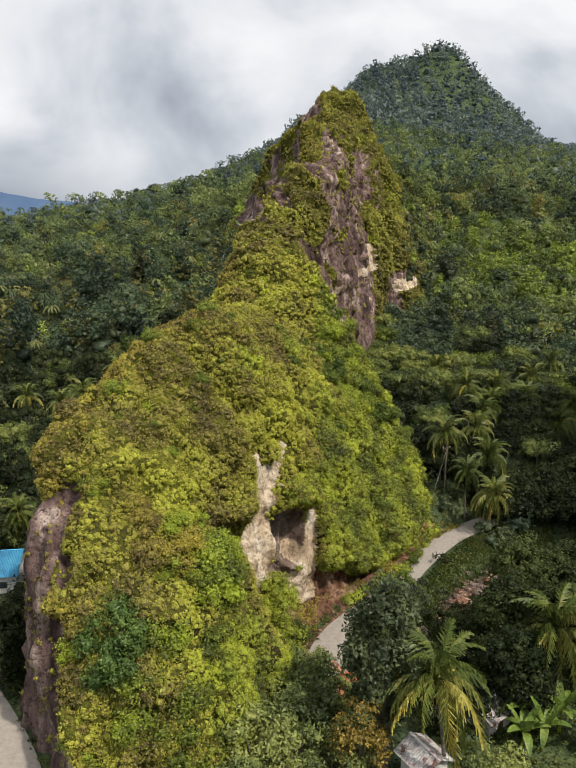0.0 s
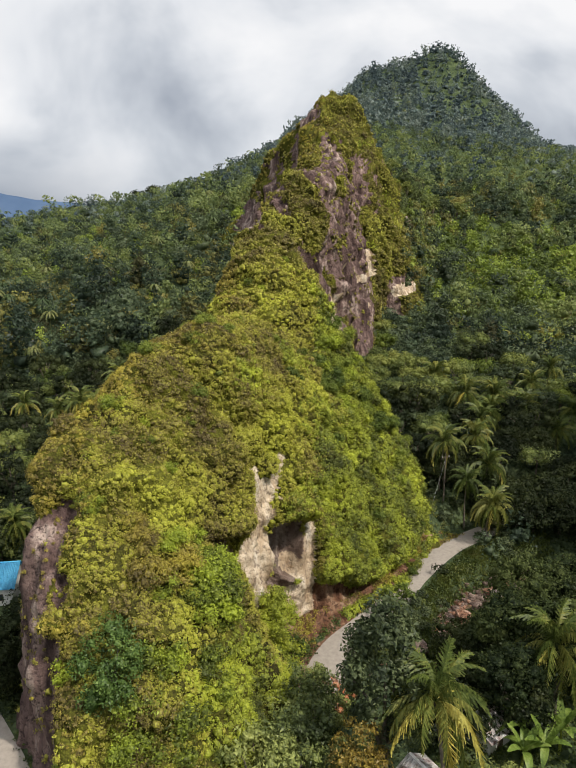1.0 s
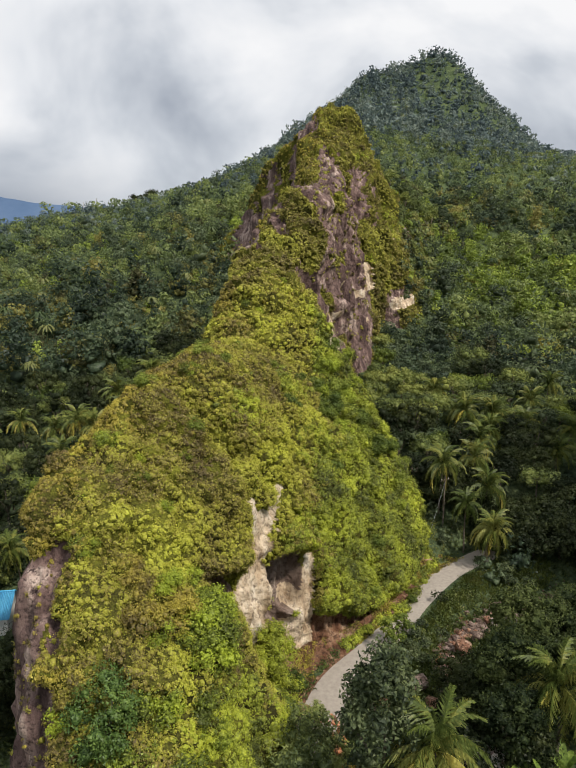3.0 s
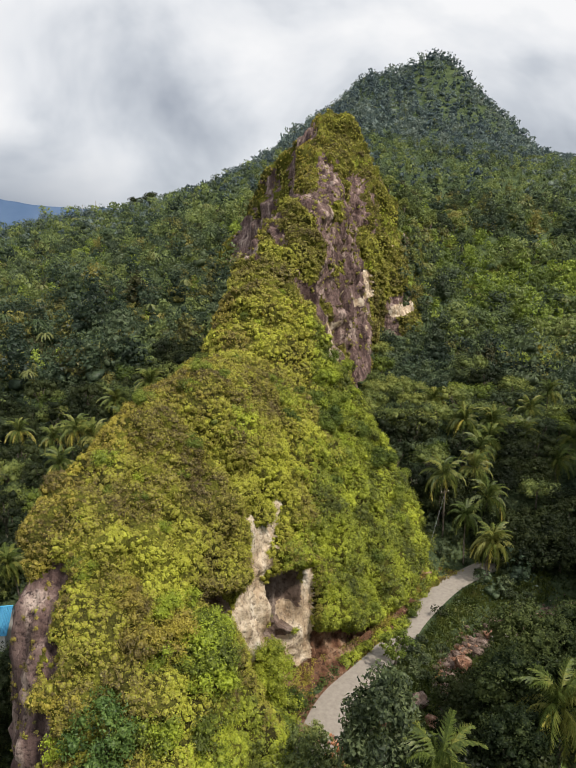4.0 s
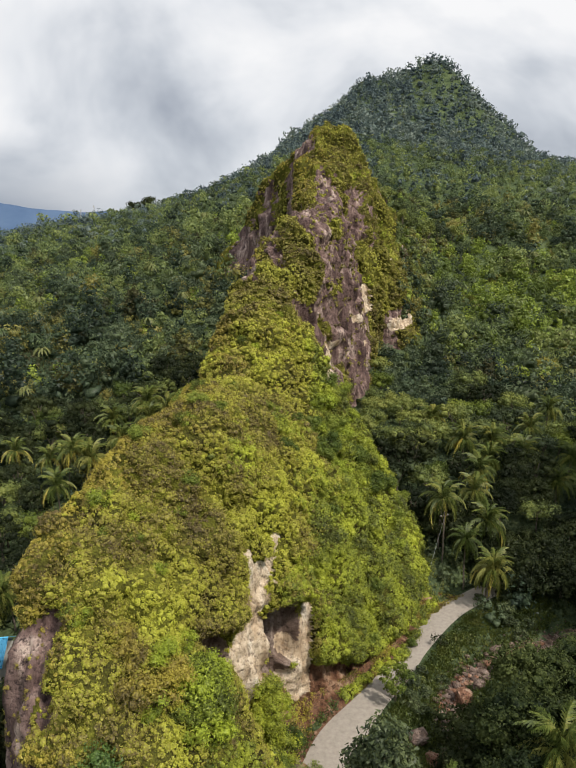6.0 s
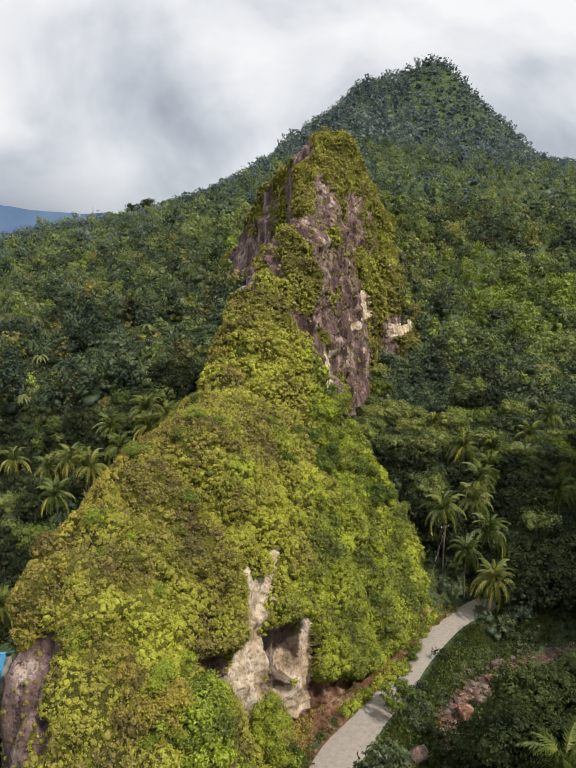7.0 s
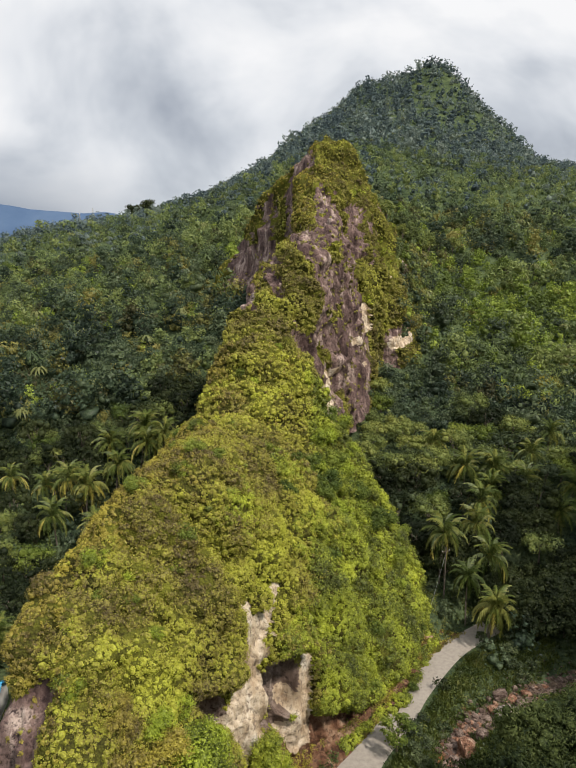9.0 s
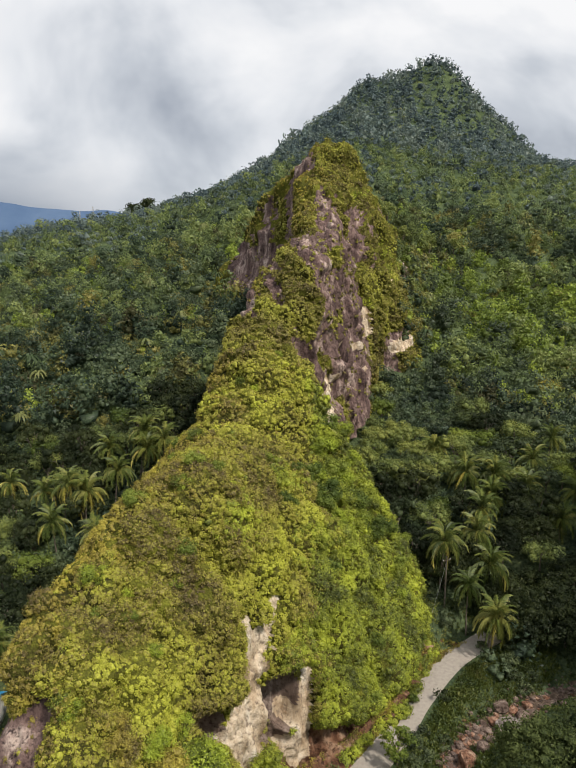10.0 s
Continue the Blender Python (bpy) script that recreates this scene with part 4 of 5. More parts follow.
# trees that stand near enough to be told apart
kinds = [
    tagged(broadleaf(9.0, 8.5, 24, 1900, 0.3, tree_leaf, 0.8, 0.3, "broadleaf_tree", 0.17), "leafy green broadleaf tree on the forest slope", "tree", "forest trees"),
    tagged(broadleaf(11.0, 9.0, 24, 1900, 0.3, dark_leaf, 0.8, 0.3, "broadleaf_tree", 0.17), "tall dark green broadleaf tree in the forest", "tree", "forest trees"),
    tagged(broadleaf(7.0, 9.0, 24, 1900, 0.3, tree_leaf, 0.6, 0.45, "broadleaf_tree", 0.16), "spreading flat-topped green tree in the forest", "tree", "forest trees"),
    tagged(broadleaf(8.0, 7.0, 19, 1600, 0.3, light_leaf, 0.7, 0.25), "pale green large-leaved tree in the forest", "tree", "forest trees"),
]


def height_at(px, py):
    return float(land(np.array([float(px)]), np.array([float(py)]))[0])


PALM = "coconut palm with a slender grey trunk and drooping fronds"
OLD_PALM = "coconut palm with hanging yellowed old fronds"
# plan place, height of the crown above the datum, yellowed fronds, size of the crown
PALMS = [(30.8, 116, 15.4, 3, 1.0), (43.4, 145, 16.8, 2, 1.1), (51, 145, 17.0, 0, 1.1), (39.3, 122, 14.8, 0, 1.0), (39.1, 116, 11.2, 2, 1.0), (36.2, 103.2, 7.4, 3, 0.95), (42.8, 130, 16.0, 2, 1.0), (38.6, 155, 21.6, 2, 0.9), (47, 138, 14.5, 0, 1.0),
         (71.5, 165, 21.0, 0, 1.0), (59.4, 130, 13.2, 0, 1.0), (57, 141, 16.0, 0, 1.0), (62, 152, 19.5, 0, 1.0), (78, 158, 20.0, 0, 1.0), (66, 139, 15.5, 0, 1.0), (34.5, 110, 9.5, 0, 0.8), (15.4, 49, 11.6, 8, 1.2), (31.0, 62, 9.4, 3, 1.15),
         (-65, 150, 15.0, 7, 0.9), (-49.8, 143, 16.8, 9, 1.0), (-43.3, 140, 15.8, 11, 1.05), (-48, 132, 12.6, 2, 1.0), (-44.6, 165, 19.0, 3, 1.1), (-36, 160, 25.0, 0, 1.1), (-28.8, 155, 24.0, 0, 1.1), (-37.7, 128, 11.5, 2, 0.95), (-45.1, 100, 6.0, 0, 0.8), (-55, 146, 14.5, 4, 0.9), (-40, 150, 18.0, 0, 1.0), (-33, 152, 22.0, 2, 1.0)]
x, y = stand(-130, 140, 62, 196, 6.2)
palm_gap = line_distance(x, y + 2.5, np.array([q[:2] for q in PALMS]))
keep = (palm_gap > 4.5) & ~((x > 28) & (x < 50) & (y > 166) & (y < 204)) & (line_distance(x, y, ROAD_LINE) > np.where(y > 108, 4.0, 6.5)) & (line_distance(x, y, CREEK_LINE) > 7.5) & ~((x > -12) & (x < 46) & (y < 106)) & ~((x > 36) & (x < 62) & (y < 118)) & ~((x > -56) & (x < -33) & (y < 95))
x, y = x[keep], y[keep]
z = land(x, y) - 0.3
# the nearer ones, and those beside the ridge, are trees of their own; the rest join the woods
single = np.argsort(y + 0.4 * np.abs(x))[:225]
rest = np.setdiff1d(np.arange(len(x)), single)
low_ground = (x[single] < -15) | ((x[single] > 18) & (y[single] < 138))
for here, weights in ((low_ground, [2, 6, 1, 0.3]), (~low_ground, [4, 1, 3, 2])):
    plant(kinds, zip(x[single][here], y[single][here], z[single][here]), weights)
# these lower woods take the set darkened as shade
stuff_of(mid_models, x[rest], y[rest], z[rest], np.full(len(rest), 1.05), "lower_forest", SHADE_WOODS, "dense green forest on the lower slopes")
# trees to clothe the added slope, which lies out of view
sx, sy = rng.uniform(64, 118, 120), rng.uniform(10, 112, 120)
sk = sx > np.maximum(68, 0.5 * sy + 22)
sx, sy = sx[sk], sy[sk]
stuff_of(mid_models[:12], sx, sy, land(sx, sy) - 0.6, np.full(len(sx), 1.0), "hillside_forest", WOODS, "dense green forest on the added unseen valley side")
for k, (px_, py_) in zip(kinds, ((64, 118), (70, 124), (78, 118), (66, 131))):
    k.location = (px_, py_, height_at(px_, py_) - 0.3)

ux, uy = stand(-130, 140, 96, 192, 4.6)
ok = (line_distance(ux, uy, ROAD_LINE) > 5.0) & (line_distance(ux, uy, CREEK_LINE) > 6.0) & ~((ux > -58) & (ux < -33) & (uy < 97))
ux, uy = ux[ok], uy[ok]
cx, cy = rng.uniform(26, 52, 190), rng.uniform(164, 206, 190)
cut_ = ~on_hill(cx, cy, 0.5) & ~((cx > 33) & (cx < 43) & (cy > 198))
ux, uy = np.concatenate([ux, cx[cut_]]), np.concatenate([uy, cy[cut_]])
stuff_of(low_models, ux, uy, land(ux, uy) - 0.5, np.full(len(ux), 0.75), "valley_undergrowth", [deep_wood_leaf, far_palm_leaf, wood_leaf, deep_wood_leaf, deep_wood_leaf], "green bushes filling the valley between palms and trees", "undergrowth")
for i, (px_, py_, pz_, old_, s) in enumerate(PALMS):
    foot_z = height_at(px_, py_)
    tall_palm = max(4.5, (pz_ - foot_z) / s)
    palm = tagged(coconut_palm(tall_palm, 0.06 * tall_palm * (1 + i % 3), 26 + (i % 3) * 5, old_), OLD_PALM if old_ > 5 else PALM, "palm tree", "coconut palms")
    palm.matrix_basis = pose(px_ - 0.05 * tall_palm, py_, foot_z, 0, 0, i * 77) @ Matrix.Diagonal((s, s, s, 1))

# ---- single trees and shrubs round the foot of the ridge ----


def place(ob, x, y, z=None, turn=0.0, s=1.0):
    ob.matrix_basis = pose(x, y, height_at(x, y) - 0.2 if z is None else z, 0, 0, turn) @ Matrix.Diagonal((s, s, s, 1))
    return ob


place(tagged(broadleaf(22.5, 9.0, 54, 7000, 0.42, glossy_leaf, 0.95, 0.12, "broadleaf_tree", 0.15), "tall dark glossy-leaved tree beside the road", "tree"), 9.6, 52.5, 0.0)
place(tagged(broadleaf(13.5, 7.8, 38, 6000, 0.26, blue_leaf, 0.85, 0.15, "broadleaf_tree", 0.15), "dark green leafy tree on the end of the ridge", "tree"), -15.8, 49.8, 7.4)
place(tagged(broadleaf(8.6, 6.0, 28, 2600, 0.28, red_leaf, 0.8, 0.05, "bush", 0.15), "bush with reddish and yellow leaves beside the road", "bush"), 6.9, 49.6, 1.8)
place(tagged(broadleaf(6.2, 5.6, 34, 1000, 0.36, light_leaf, 0.6, 0.35, "young_tree", 0.12), "thin young tree with sparse leaves at the road edge", "tree"), 15.8, 80.6)
place(tagged(broadleaf(2.2, 3.2, 8, 160, 0.3, dark_leaf, 0.5, 0.4, "shrub"), "small dark shrub leaning over the road edge", "shrub"), 25.2, 92.6)
place(tagged(broadleaf(10.0, 10.0, 20, 1200, 0.5, leaf_material("yellow_tree_leaf", [(0.10, 0.09, 0.015), (0.20, 0.17, 0.02), (0.28, 0.24, 0.03)], 0.3), 0.5, 0.4), "yellowish spreading tree among darker forest", "tree"), 91, 214)
for px_, py_, t_ in ((-296, 1282, 0), (-268, 1290, 70)):
    place(tagged(broadleaf(30.0, 36.0, 60, 1500, 2.2, dark_leaf, 0.8, 0.1, "broadleaf_tree", 0.13), "broad dark tree standing out on the skyline", "tree", "skyline trees"), px_, py_, None, t_)
dark_kind = tagged(broadleaf(8.5, 9.0, 40, 2600, 0.36, dark_leaf, 0.8, 0.15, "broadleaf_tree", 0.15), "dense tree beside the creek, its dark green deepened as shade", "tree", "creekside trees")
# places where the darkened leaf stands in for a shaded valley floor
SHADY = [(21, 66), (17.5, 57.5), (23.5, 71), (26, 59), (23.5, 64), (38, 60), (58, 104), (45, 114), (51, 109), (43, 109), (40, 112.5), (38, 115.5), (46, 106), (25.5, 64), (50, 104), (47, 121), (55, 116), (-35.5, 69), (-34.5, 65), (31.5, 117), (29.5, 120), (34.5, 120.5), (36, 119.5), (33, 125), (54, 98), (57, 94), (46.5, 84), (51, 87), (44, 102.8), (48.5, 102.4), (53, 101), (56, 106), (42, 105.2), (60, 100), (54, 112), (60, 110), (50, 118), (62, 116), (48, 128), (51.5, 131.5), (45.5, 125), (53, 126.5)]
for i, (px_, py_) in enumerate(SHADY):
    s = (0.85 + 0.3 * ((i * 7) % 5) / 5)
    copy_thing(dark_kind, pose(px_, py_, height_at(px_, py_) - 0.3, 0, 0, 50 * i) @ Matrix.Diagonal((s, s, s * 1.05, 1)))
# oversized trees added out of view to cast shade over the creekside
for px_, py_ in ((49, 55), (50.5, 65), (52, 75), (57, 87), (56, 60)):
    copy_thing(dark_kind, pose(px_, py_, height_at(px_, py_) - 0.3, 0, 0, 31 * px_) @ Matrix.Diagonal((2.0, 2.0, 2.7, 1)))
# tall trees over the creek: plan place, height of the top, spread
creek_leaf = leaf_material("creek_tree_leaf", [(0.015, 0.023, 0.010), (0.029, 0.041, 0.015), (0.053, 0.069, 0.022), (0.08, 0.098, 0.03)], 0.2, 0.25, 0.2, "object", 0.2, sheen=0.006)
tall_kind = tagged(broadleaf(20.0, 11.0, 70, 5200, 0.36, creek_leaf, 0.85, 0.1, "broadleaf_tree", 0.14), "tall dense dark green tree over the creek", "tree", "creekside trees")
TALL = [(28.8, 70.0, 18.0, 0.85), (26.0, 64.5, 15.5, 0.85), (33.5, 70.5, 16.0, 0.8), (38.5, 72.5, 16.5, 0.9), (44.0, 74.0, 17.0, 1.0), (31.5, 63.5, 15.0, 0.9), (37.5, 64.5, 16.0, 0.95), (35, 76.5, 11.0, 0.65), (41, 79.0, 12.0, 0.75), (24.5, 58.5, 12.5, 0.75)]
for i, (px_, py_, top, r) in enumerate(TALL):
    foot_ = height_at(px_, py_) - 0.3
    copy_thing(tall_kind, pose(px_, py_, foot_, 0, 0, 67 * i) @ Matrix.Diagonal((r, r, (top - foot_) / 20.0, 1)))
place(tall_kind, 44, 66, None, 30, 0.95)
place(dark_kind, 60, 92, None, 30)
# the darker leaf material stands in for shade on the verge
verge_kind = tagged(broadleaf(2.8, 3.6, 22, 900, 0.28, glossy_leaf, 0.7, 0.0, "shrub", 0.15), "green leafy shrub between the road and the creek", "shrub", "verge shrubs")
VERGE = [(21, 86.5), (36, 103), (38, 99.5), (20, 82), (17.5, 80), (35.5, 106), (23.5, 85.5), (12.5, 74), (19, 78.5), (39.8, 103), (29.5, 110), (32.5, 113), (34, 116), (28.5, 114), (31, 117.5), (38.5, 110.5), (41, 108.5), (34.5, 110.8), (18.5, 84), (40.5, 97), (38.8, 95.2)]
for i, (px_, py_) in enumerate(VERGE):
    s = 0.6 + 0.5 * ((i * 3) % 7) / 7
    copy_thing(verge_kind, pose(px_, py_, height_at(px_, py_) - 0.2, 0, 0, 50 * i) @ Matrix.Diagonal((s, s, s * 0.9, 1)))
place(verge_kind, 37.5, 96.5, None, 30, 0.9)
green_kind = tagged(broadleaf(8.0, 7.0, 34, 2600, 0.32, sage_leaf, 0.8, 0.1, "broadleaf_tree", 0.15), "grey-green leafy tree at the foot of the ridge", "tree", "roadside trees")
for i, (px_, py_, s) in enumerate([(1.5, 55, 1.1), (2.3, 60.5, 1.0), (-1.5, 61, 0.85), (4.5, 49, 1.0), (5.6, 60, 0.6), (-4, 46, 0.9), (-3.4, 51, 1.15), (0.2, 50.5, 1.05), (2.6, 57.5, 0.95), (16, 44, 0.9), (20, 49, 0.8), (3.5, 66.5, 0.45), (16, 58, 0.75), (-33, 75, 0.5), (-36, 70, 0.5), (-38, 93, 0.8), (-41, 99, 0.9), (-39, 78, 0.45), (-43, 81, 0.4), (-50, 100, 0.9), (-57, 97, 0.9)]):
    copy_thing(green_kind, pose(px_, py_, height_at(px_, py_) - 0.3, 0, 0, 40 * i) @ Matrix.Diagonal((s, s, s, 1)))
place(green_kind, -2, 41, None, 10)

# shrubs on the ridge
shrub_kinds = [tagged(broadleaf(2.9, 3.6, 18, 1900, 0.17, m, 0.8, 0.0, "shrub"), lab, "shrub", "ridge shrubs")
               for m, lab in ((lime_leaf, "bright yellow-green shrub growing on the ridge"), (light_leaf, "light green leafy shrub growing on the ridge"), (bush_leaf, "mid green shrub growing on the ridge"), (dry_leaf, "brownish half-dry shrub growing on the ridge"))]


def ridge_point(x, y):
    """Height of the ridge's surface over x, y."""
    j = int(np.argmin(np.abs(hy - y)))
    row = hill_p[j]
    k = np.argsort(np.abs(row[:, 0] - x))[:3]
    return float(np.max(row[k, 2]))


bx_, by_ = rng.uniform(28, 84, 900), rng.uniform(212, 345, 900)
bk = on_hill(bx_, by_, 3.0) & (bx_ > np.interp(by_, hy, xr) + 21)
bx_, by_ = bx_[bk], by_[bk]
bz_ = np.maximum(np.array([ridge_point(q, w) for q, w in zip(bx_, by_)]), land(bx_, by_)) - 0.6
stuff_of(low_models, bx_, by_, bz_, np.full(len(bx_), 0.95), "slope_bushes", WOODS, "green bushes and small trees behind the crag", "bushes")

shoulder_kind = tagged(broadleaf(11.0, 8.0, 22, 1500, 0.45, tree_leaf, 0.9, 0.25, "broadleaf_tree", 0.17), "feathery green tree on the shoulder behind the crag", "tree", "shoulder trees")
SHOULDER = [(44, 272, 1.1), (50, 276, 1.25), (56, 284, 1.2), (62, 292, 1.0), (70, 306, 1.3), (76, 312, 1.3), (82, 322, 1.1), (66, 300, 0.9), (88, 330, 1.0), (49, 262, 0.8)]
for i, (px_, py_, s) in enumerate(SHOULDER):
    copy_thing(shoulder_kind, pose(px_, py_, max(ridge_point(px_, py_), height_at(px_, py_)) - 1.0, 0, 0, 67 * i) @ Matrix.Diagonal((s, s, s, 1)))
place(shoulder_kind, 38, 266, max(ridge_point(38, 266), height_at(38, 266)) - 1.0, 20, 0.8)

SHRUBS = [(4.4, 104.8, 1, 1.3), (6.0, 108, 1, 1.2), (8.5, 107, 2, 1.4), (11, 112, 0, 1.3), (7.5, 113, 0, 1.4), (11.5, 122, 0, 1.3), (9, 118, 1, 1.2), (13, 117, 0, 1.2), (10.5, 103, 0, 1.1), (14, 108, 0, 1.2), (15.5, 112, 2, 1.3), (18, 115, 2, 1.3),
          (-9, 57, 0, 1.3), (-12, 56, 0, 1.2), (-8.5, 61, 0, 1.1), (-11, 52, 0, 1.2), (-14, 47.5, 0, 1.3), (-19, 47.5, 0, 1.2), (-20, 51, 0, 1.0), (-10, 64, 0, 0.9), (-9.5, 48, 0, 1.3), (-17, 45.5, 0, 1.2), (-12, 59.5, 0, 1.0), (-7, 53, 0, 1.2), (-6, 57, 0, 1.1), (-11.5, 51.2, 0, 1.5), (-9.3, 50.2, 0, 1.5), (-13.2, 49.0, 0, 1.4), (-8.2, 54.0, 0, 1.4), (-10.6, 47.8, 0, 1.5), (-19.6, 60.2, 0, 1.1), (-12.0, 57.5, 3, 1.4), (-13.6, 56.2, 3, 1.3), (-10.6, 59.0, 3, 1.2), (-14.8, 58.4, 3, 1.1), (8.0, 104.5, 1, 1.5), (10.5, 107, 2, 1.6), (12.5, 110, 1, 1.7), (9.5, 111, 1, 1.4), (14.5, 113.5, 2, 1.6), (12.8, 104.6, 2, 1.3), (16.5, 109.5, 1, 1.4), (6.8, 102, 1, 1.2), (18.5, 111.5, 1, 1.5), (8.8, 115.5, 2, 1.5), (20.0, 106.5, 2, 1.2), (15.0, 103.0, 2, 1.0), (-7.2, 61.4, 0, 1.2), (-8.4, 60.8, 0, 1.4), (-7.6, 59.6, 0, 1.6), (-7.0, 58.0, 0, 1.5), (-7.6, 60.4, 0, 1.4), (-7.2, 56.2, 0, 1.5)]
for i, (px_, py_, k, s) in enumerate(SHRUBS):
    copy_thing(shrub_kinds[k], pose(px_, py_, ridge_point(px_, py_) - 0.9, 0, 0, 63 * i) @ Matrix.Diagonal((s, s, s, 1)))
for i in range(46):
    py_ = rng.uniform(58, 124)
    j = int(np.argmin(np.abs(hy - py_)))
    px_ = rng.uniform(xl[j] + 1, xf[j] - 1)
    s = rng.uniform(0.45, 0.95)
    if bare.reshape(shape)[j, int(np.argmin(np.abs(hill_p[j, :, 0] - px_)))] < 0.1 and not (-8 < px_ < 5 and py_ < 92):
        copy_thing(shrub_kinds[0 if rng.random() < 0.6 else 1], pose(px_, py_, ridge_point(px_, py_) - 0.9 * s, 0, 0, rng.uniform(0, 360)) @ Matrix.Diagonal((s, s, s, 1)))
for i, (px_, py_, k, s) in enumerate([(-0.9, 67.5, 1, 1.2), (0.2, 70.0, 2, 1.35), (1.2, 72.4, 1, 1.1), (-1.6, 71.6, 2, 1.4), (-1.2, 64.8, 2, 1.2), (0.4, 66.4, 1, 1.0), (12.4, 84.2, 2, 0.55), (20.6, 92.6, 1, 0.5)]):
    copy_thing(shrub_kinds[k], pose(px_, py_, height_at(px_, py_) + 0.2, 0, 0, 71 * i) @ Matrix.Diagonal((s, s, s, 1)))
for k, (px_, py_) in zip(shrub_kinds, ((9.0, 100.5), (20.5, 108), (23, 112), (-16.0, 60.0))):
    k.location = (px_, py_, max(ridge_point(px_, py_) - 0.8, 0.0))
# the round bush against the cliff foot
place(tagged(broadleaf(11.2, 6.4, 54, 7000, 0.2, bush_leaf, 1.0, 0.0, "bush", 0.15), "rounded green bush against the pale cliff foot", "bush"), -1.5, 71.6, 0.3)

# ---- bank between the ridge and the road ----
by = np.arange(62, 108, 0.4)
edge = np.array([ROAD_LINE[100:][np.argmin(np.abs(ROAD_LINE[100:, 1] - q)), 0] for q in by]) - 2.6 - 0.4 * smooth(-by, -90, -78)
foot_x = np.minimum(np.interp(by, hy, xf) - 1.6, edge - 1.0)
bu = np.linspace(0, 1, 22)[None, :]
bank_x = foot_x[:, None] + (edge - foot_x)[:, None] * bu
bank_y = np.repeat(by[:, None], 22, 1)
bank_z = 1.3 * (1 - bu) ** 2 - 0.45 * np.sin(np.pi * bu) ** 2 + 0.02 + 0 * bank_y
bank_p = np.stack([bank_x, bank_y, bank_z], -1).reshape(-1, 3)
bank_p[:, 2] += (1.3 * fbm(bank_p, 1.8, 191, 4) + 0.7 * np.abs(fbm(bank_p, 0.7, 193, 3))) * np.repeat(np.sin(np.pi * np.clip(bu + 0.1, 0, 1)), len(by), 0).ravel()
tagged(new("road_bank", link("road_bank", bank_p, grid_faces(len(by), 22), rock_red, False)), "eroded red-brown earth bank between the cliff foot and road", "ground", kind="structure")

pick_ = bank_p[rng.integers(0, len(bank_p), 3400)]
pick_ = np.repeat(pick_[fbm(pick_, 3.0, 221, 2) > -0.12], 10, 0)
out_ = unit(rng.normal(0, 1, pick_.shape) + np.array([0, 0, 0.7]))
bv_, bf_ = blades(pick_ + out_ * rng.uniform(0.1, 0.45, (len(pick_), 1)), out_, 0.24, 0.45, 0.6)
tagged(new("bank_growth", link("bank_growth", bv_, bf_, dry_leaf)), "half-dry weeds and roots on the eroded bank", "undergrowth", kind="stuff")

# ---- low growth beside the road and creek ----
vx, vy = rng.uniform(6, 46, 15000), rng.uniform(66, 110, 15000)
vr, vc = line_distance(vx, vy, ROAD_LINE), line_distance(vx, vy, CREEK_LINE)
mid = np.interp(vy, ROAD_LINE[100:, 1], ROAD_LINE[100:, 0])
keep = (vr > 3.0) & (vc > 1.35) & (vx > mid) & (vr < 13)
vx, vy = vx[keep], vy[keep]
root_ = np.repeat(np.stack([vx, vy, land(vx, vy)], -1), 9, 0)
lean_ = unit(rng.normal(0, 0.45, root_.shape) + np.array([0, 0, 1.0]))
tall_ = (0.55 + 0.6 * np.clip(fbm(root_, 5, 211, 2) + 0.4, 0, 1.2)) * rng.uniform(0.6, 1.2, len(root_))
side_ = unit(np.cross(lean_, rng.normal(0, 1, root_.shape))) * 0.07
foot_ = root_ + rng.normal(0, 0.22, root_.shape) * np.array([1, 1, 0])
gv = np.stack([foot_ - side_, foot_ + side_, foot_ + lean_ * tall_[:, None]], 1).reshape(-1, 3)
tagged(new("verge_grass", link("verge_grass", gv, np.arange(len(gv)).reshape(-1, 3), leaf_material("grass_blade", [(0.036, 0.048, 0.014), (0.074, 0.097, 0.021), (0.12, 0.145, 0.03), (0.165, 0.16, 0.046)], 0.25, 0.25, 0.3, "", 0.3))),
       "tall green grass between the road and the creek", "grass", kind="stuff")

gx1, gy1 = rng.uniform(-42, 52, 8500), rng.uniform(44, 114, 8500)
dr, dc = line_distance(gx1, gy1, ROAD_LINE), line_distance(gx1, gy1, CREEK_LINE)
ok = (dr > 3.0) & (dc > 1.5) & ~on_hill(gx1, gy1, -1.5)
gx1, gy1 = gx1[ok], gy1[ok]
k = 20
base = np.stack([gx1, gy1, land(gx1, gy1)], -1)
tall = (0.35 + 0.5 * np.clip(fbm(base, 7, 131, 2) + 0.4, 0, 1.2))
off = unit(rng.normal(0, 1, (len(base), k, 3)) + np.array([0, 0, 0.8]))
pts = base[:, None, :] + off * tall[:, None, None] * rng.uniform(0.5, 1.2, (len(base), k, 1)) * np.array([1.4, 1.4, 1.3])
v_, f_ = blades(pts.reshape(-1, 3), unit(off.reshape(-1, 3) + np.array([0, 0, 0.5])), 0.30, 0.5, 0.5)
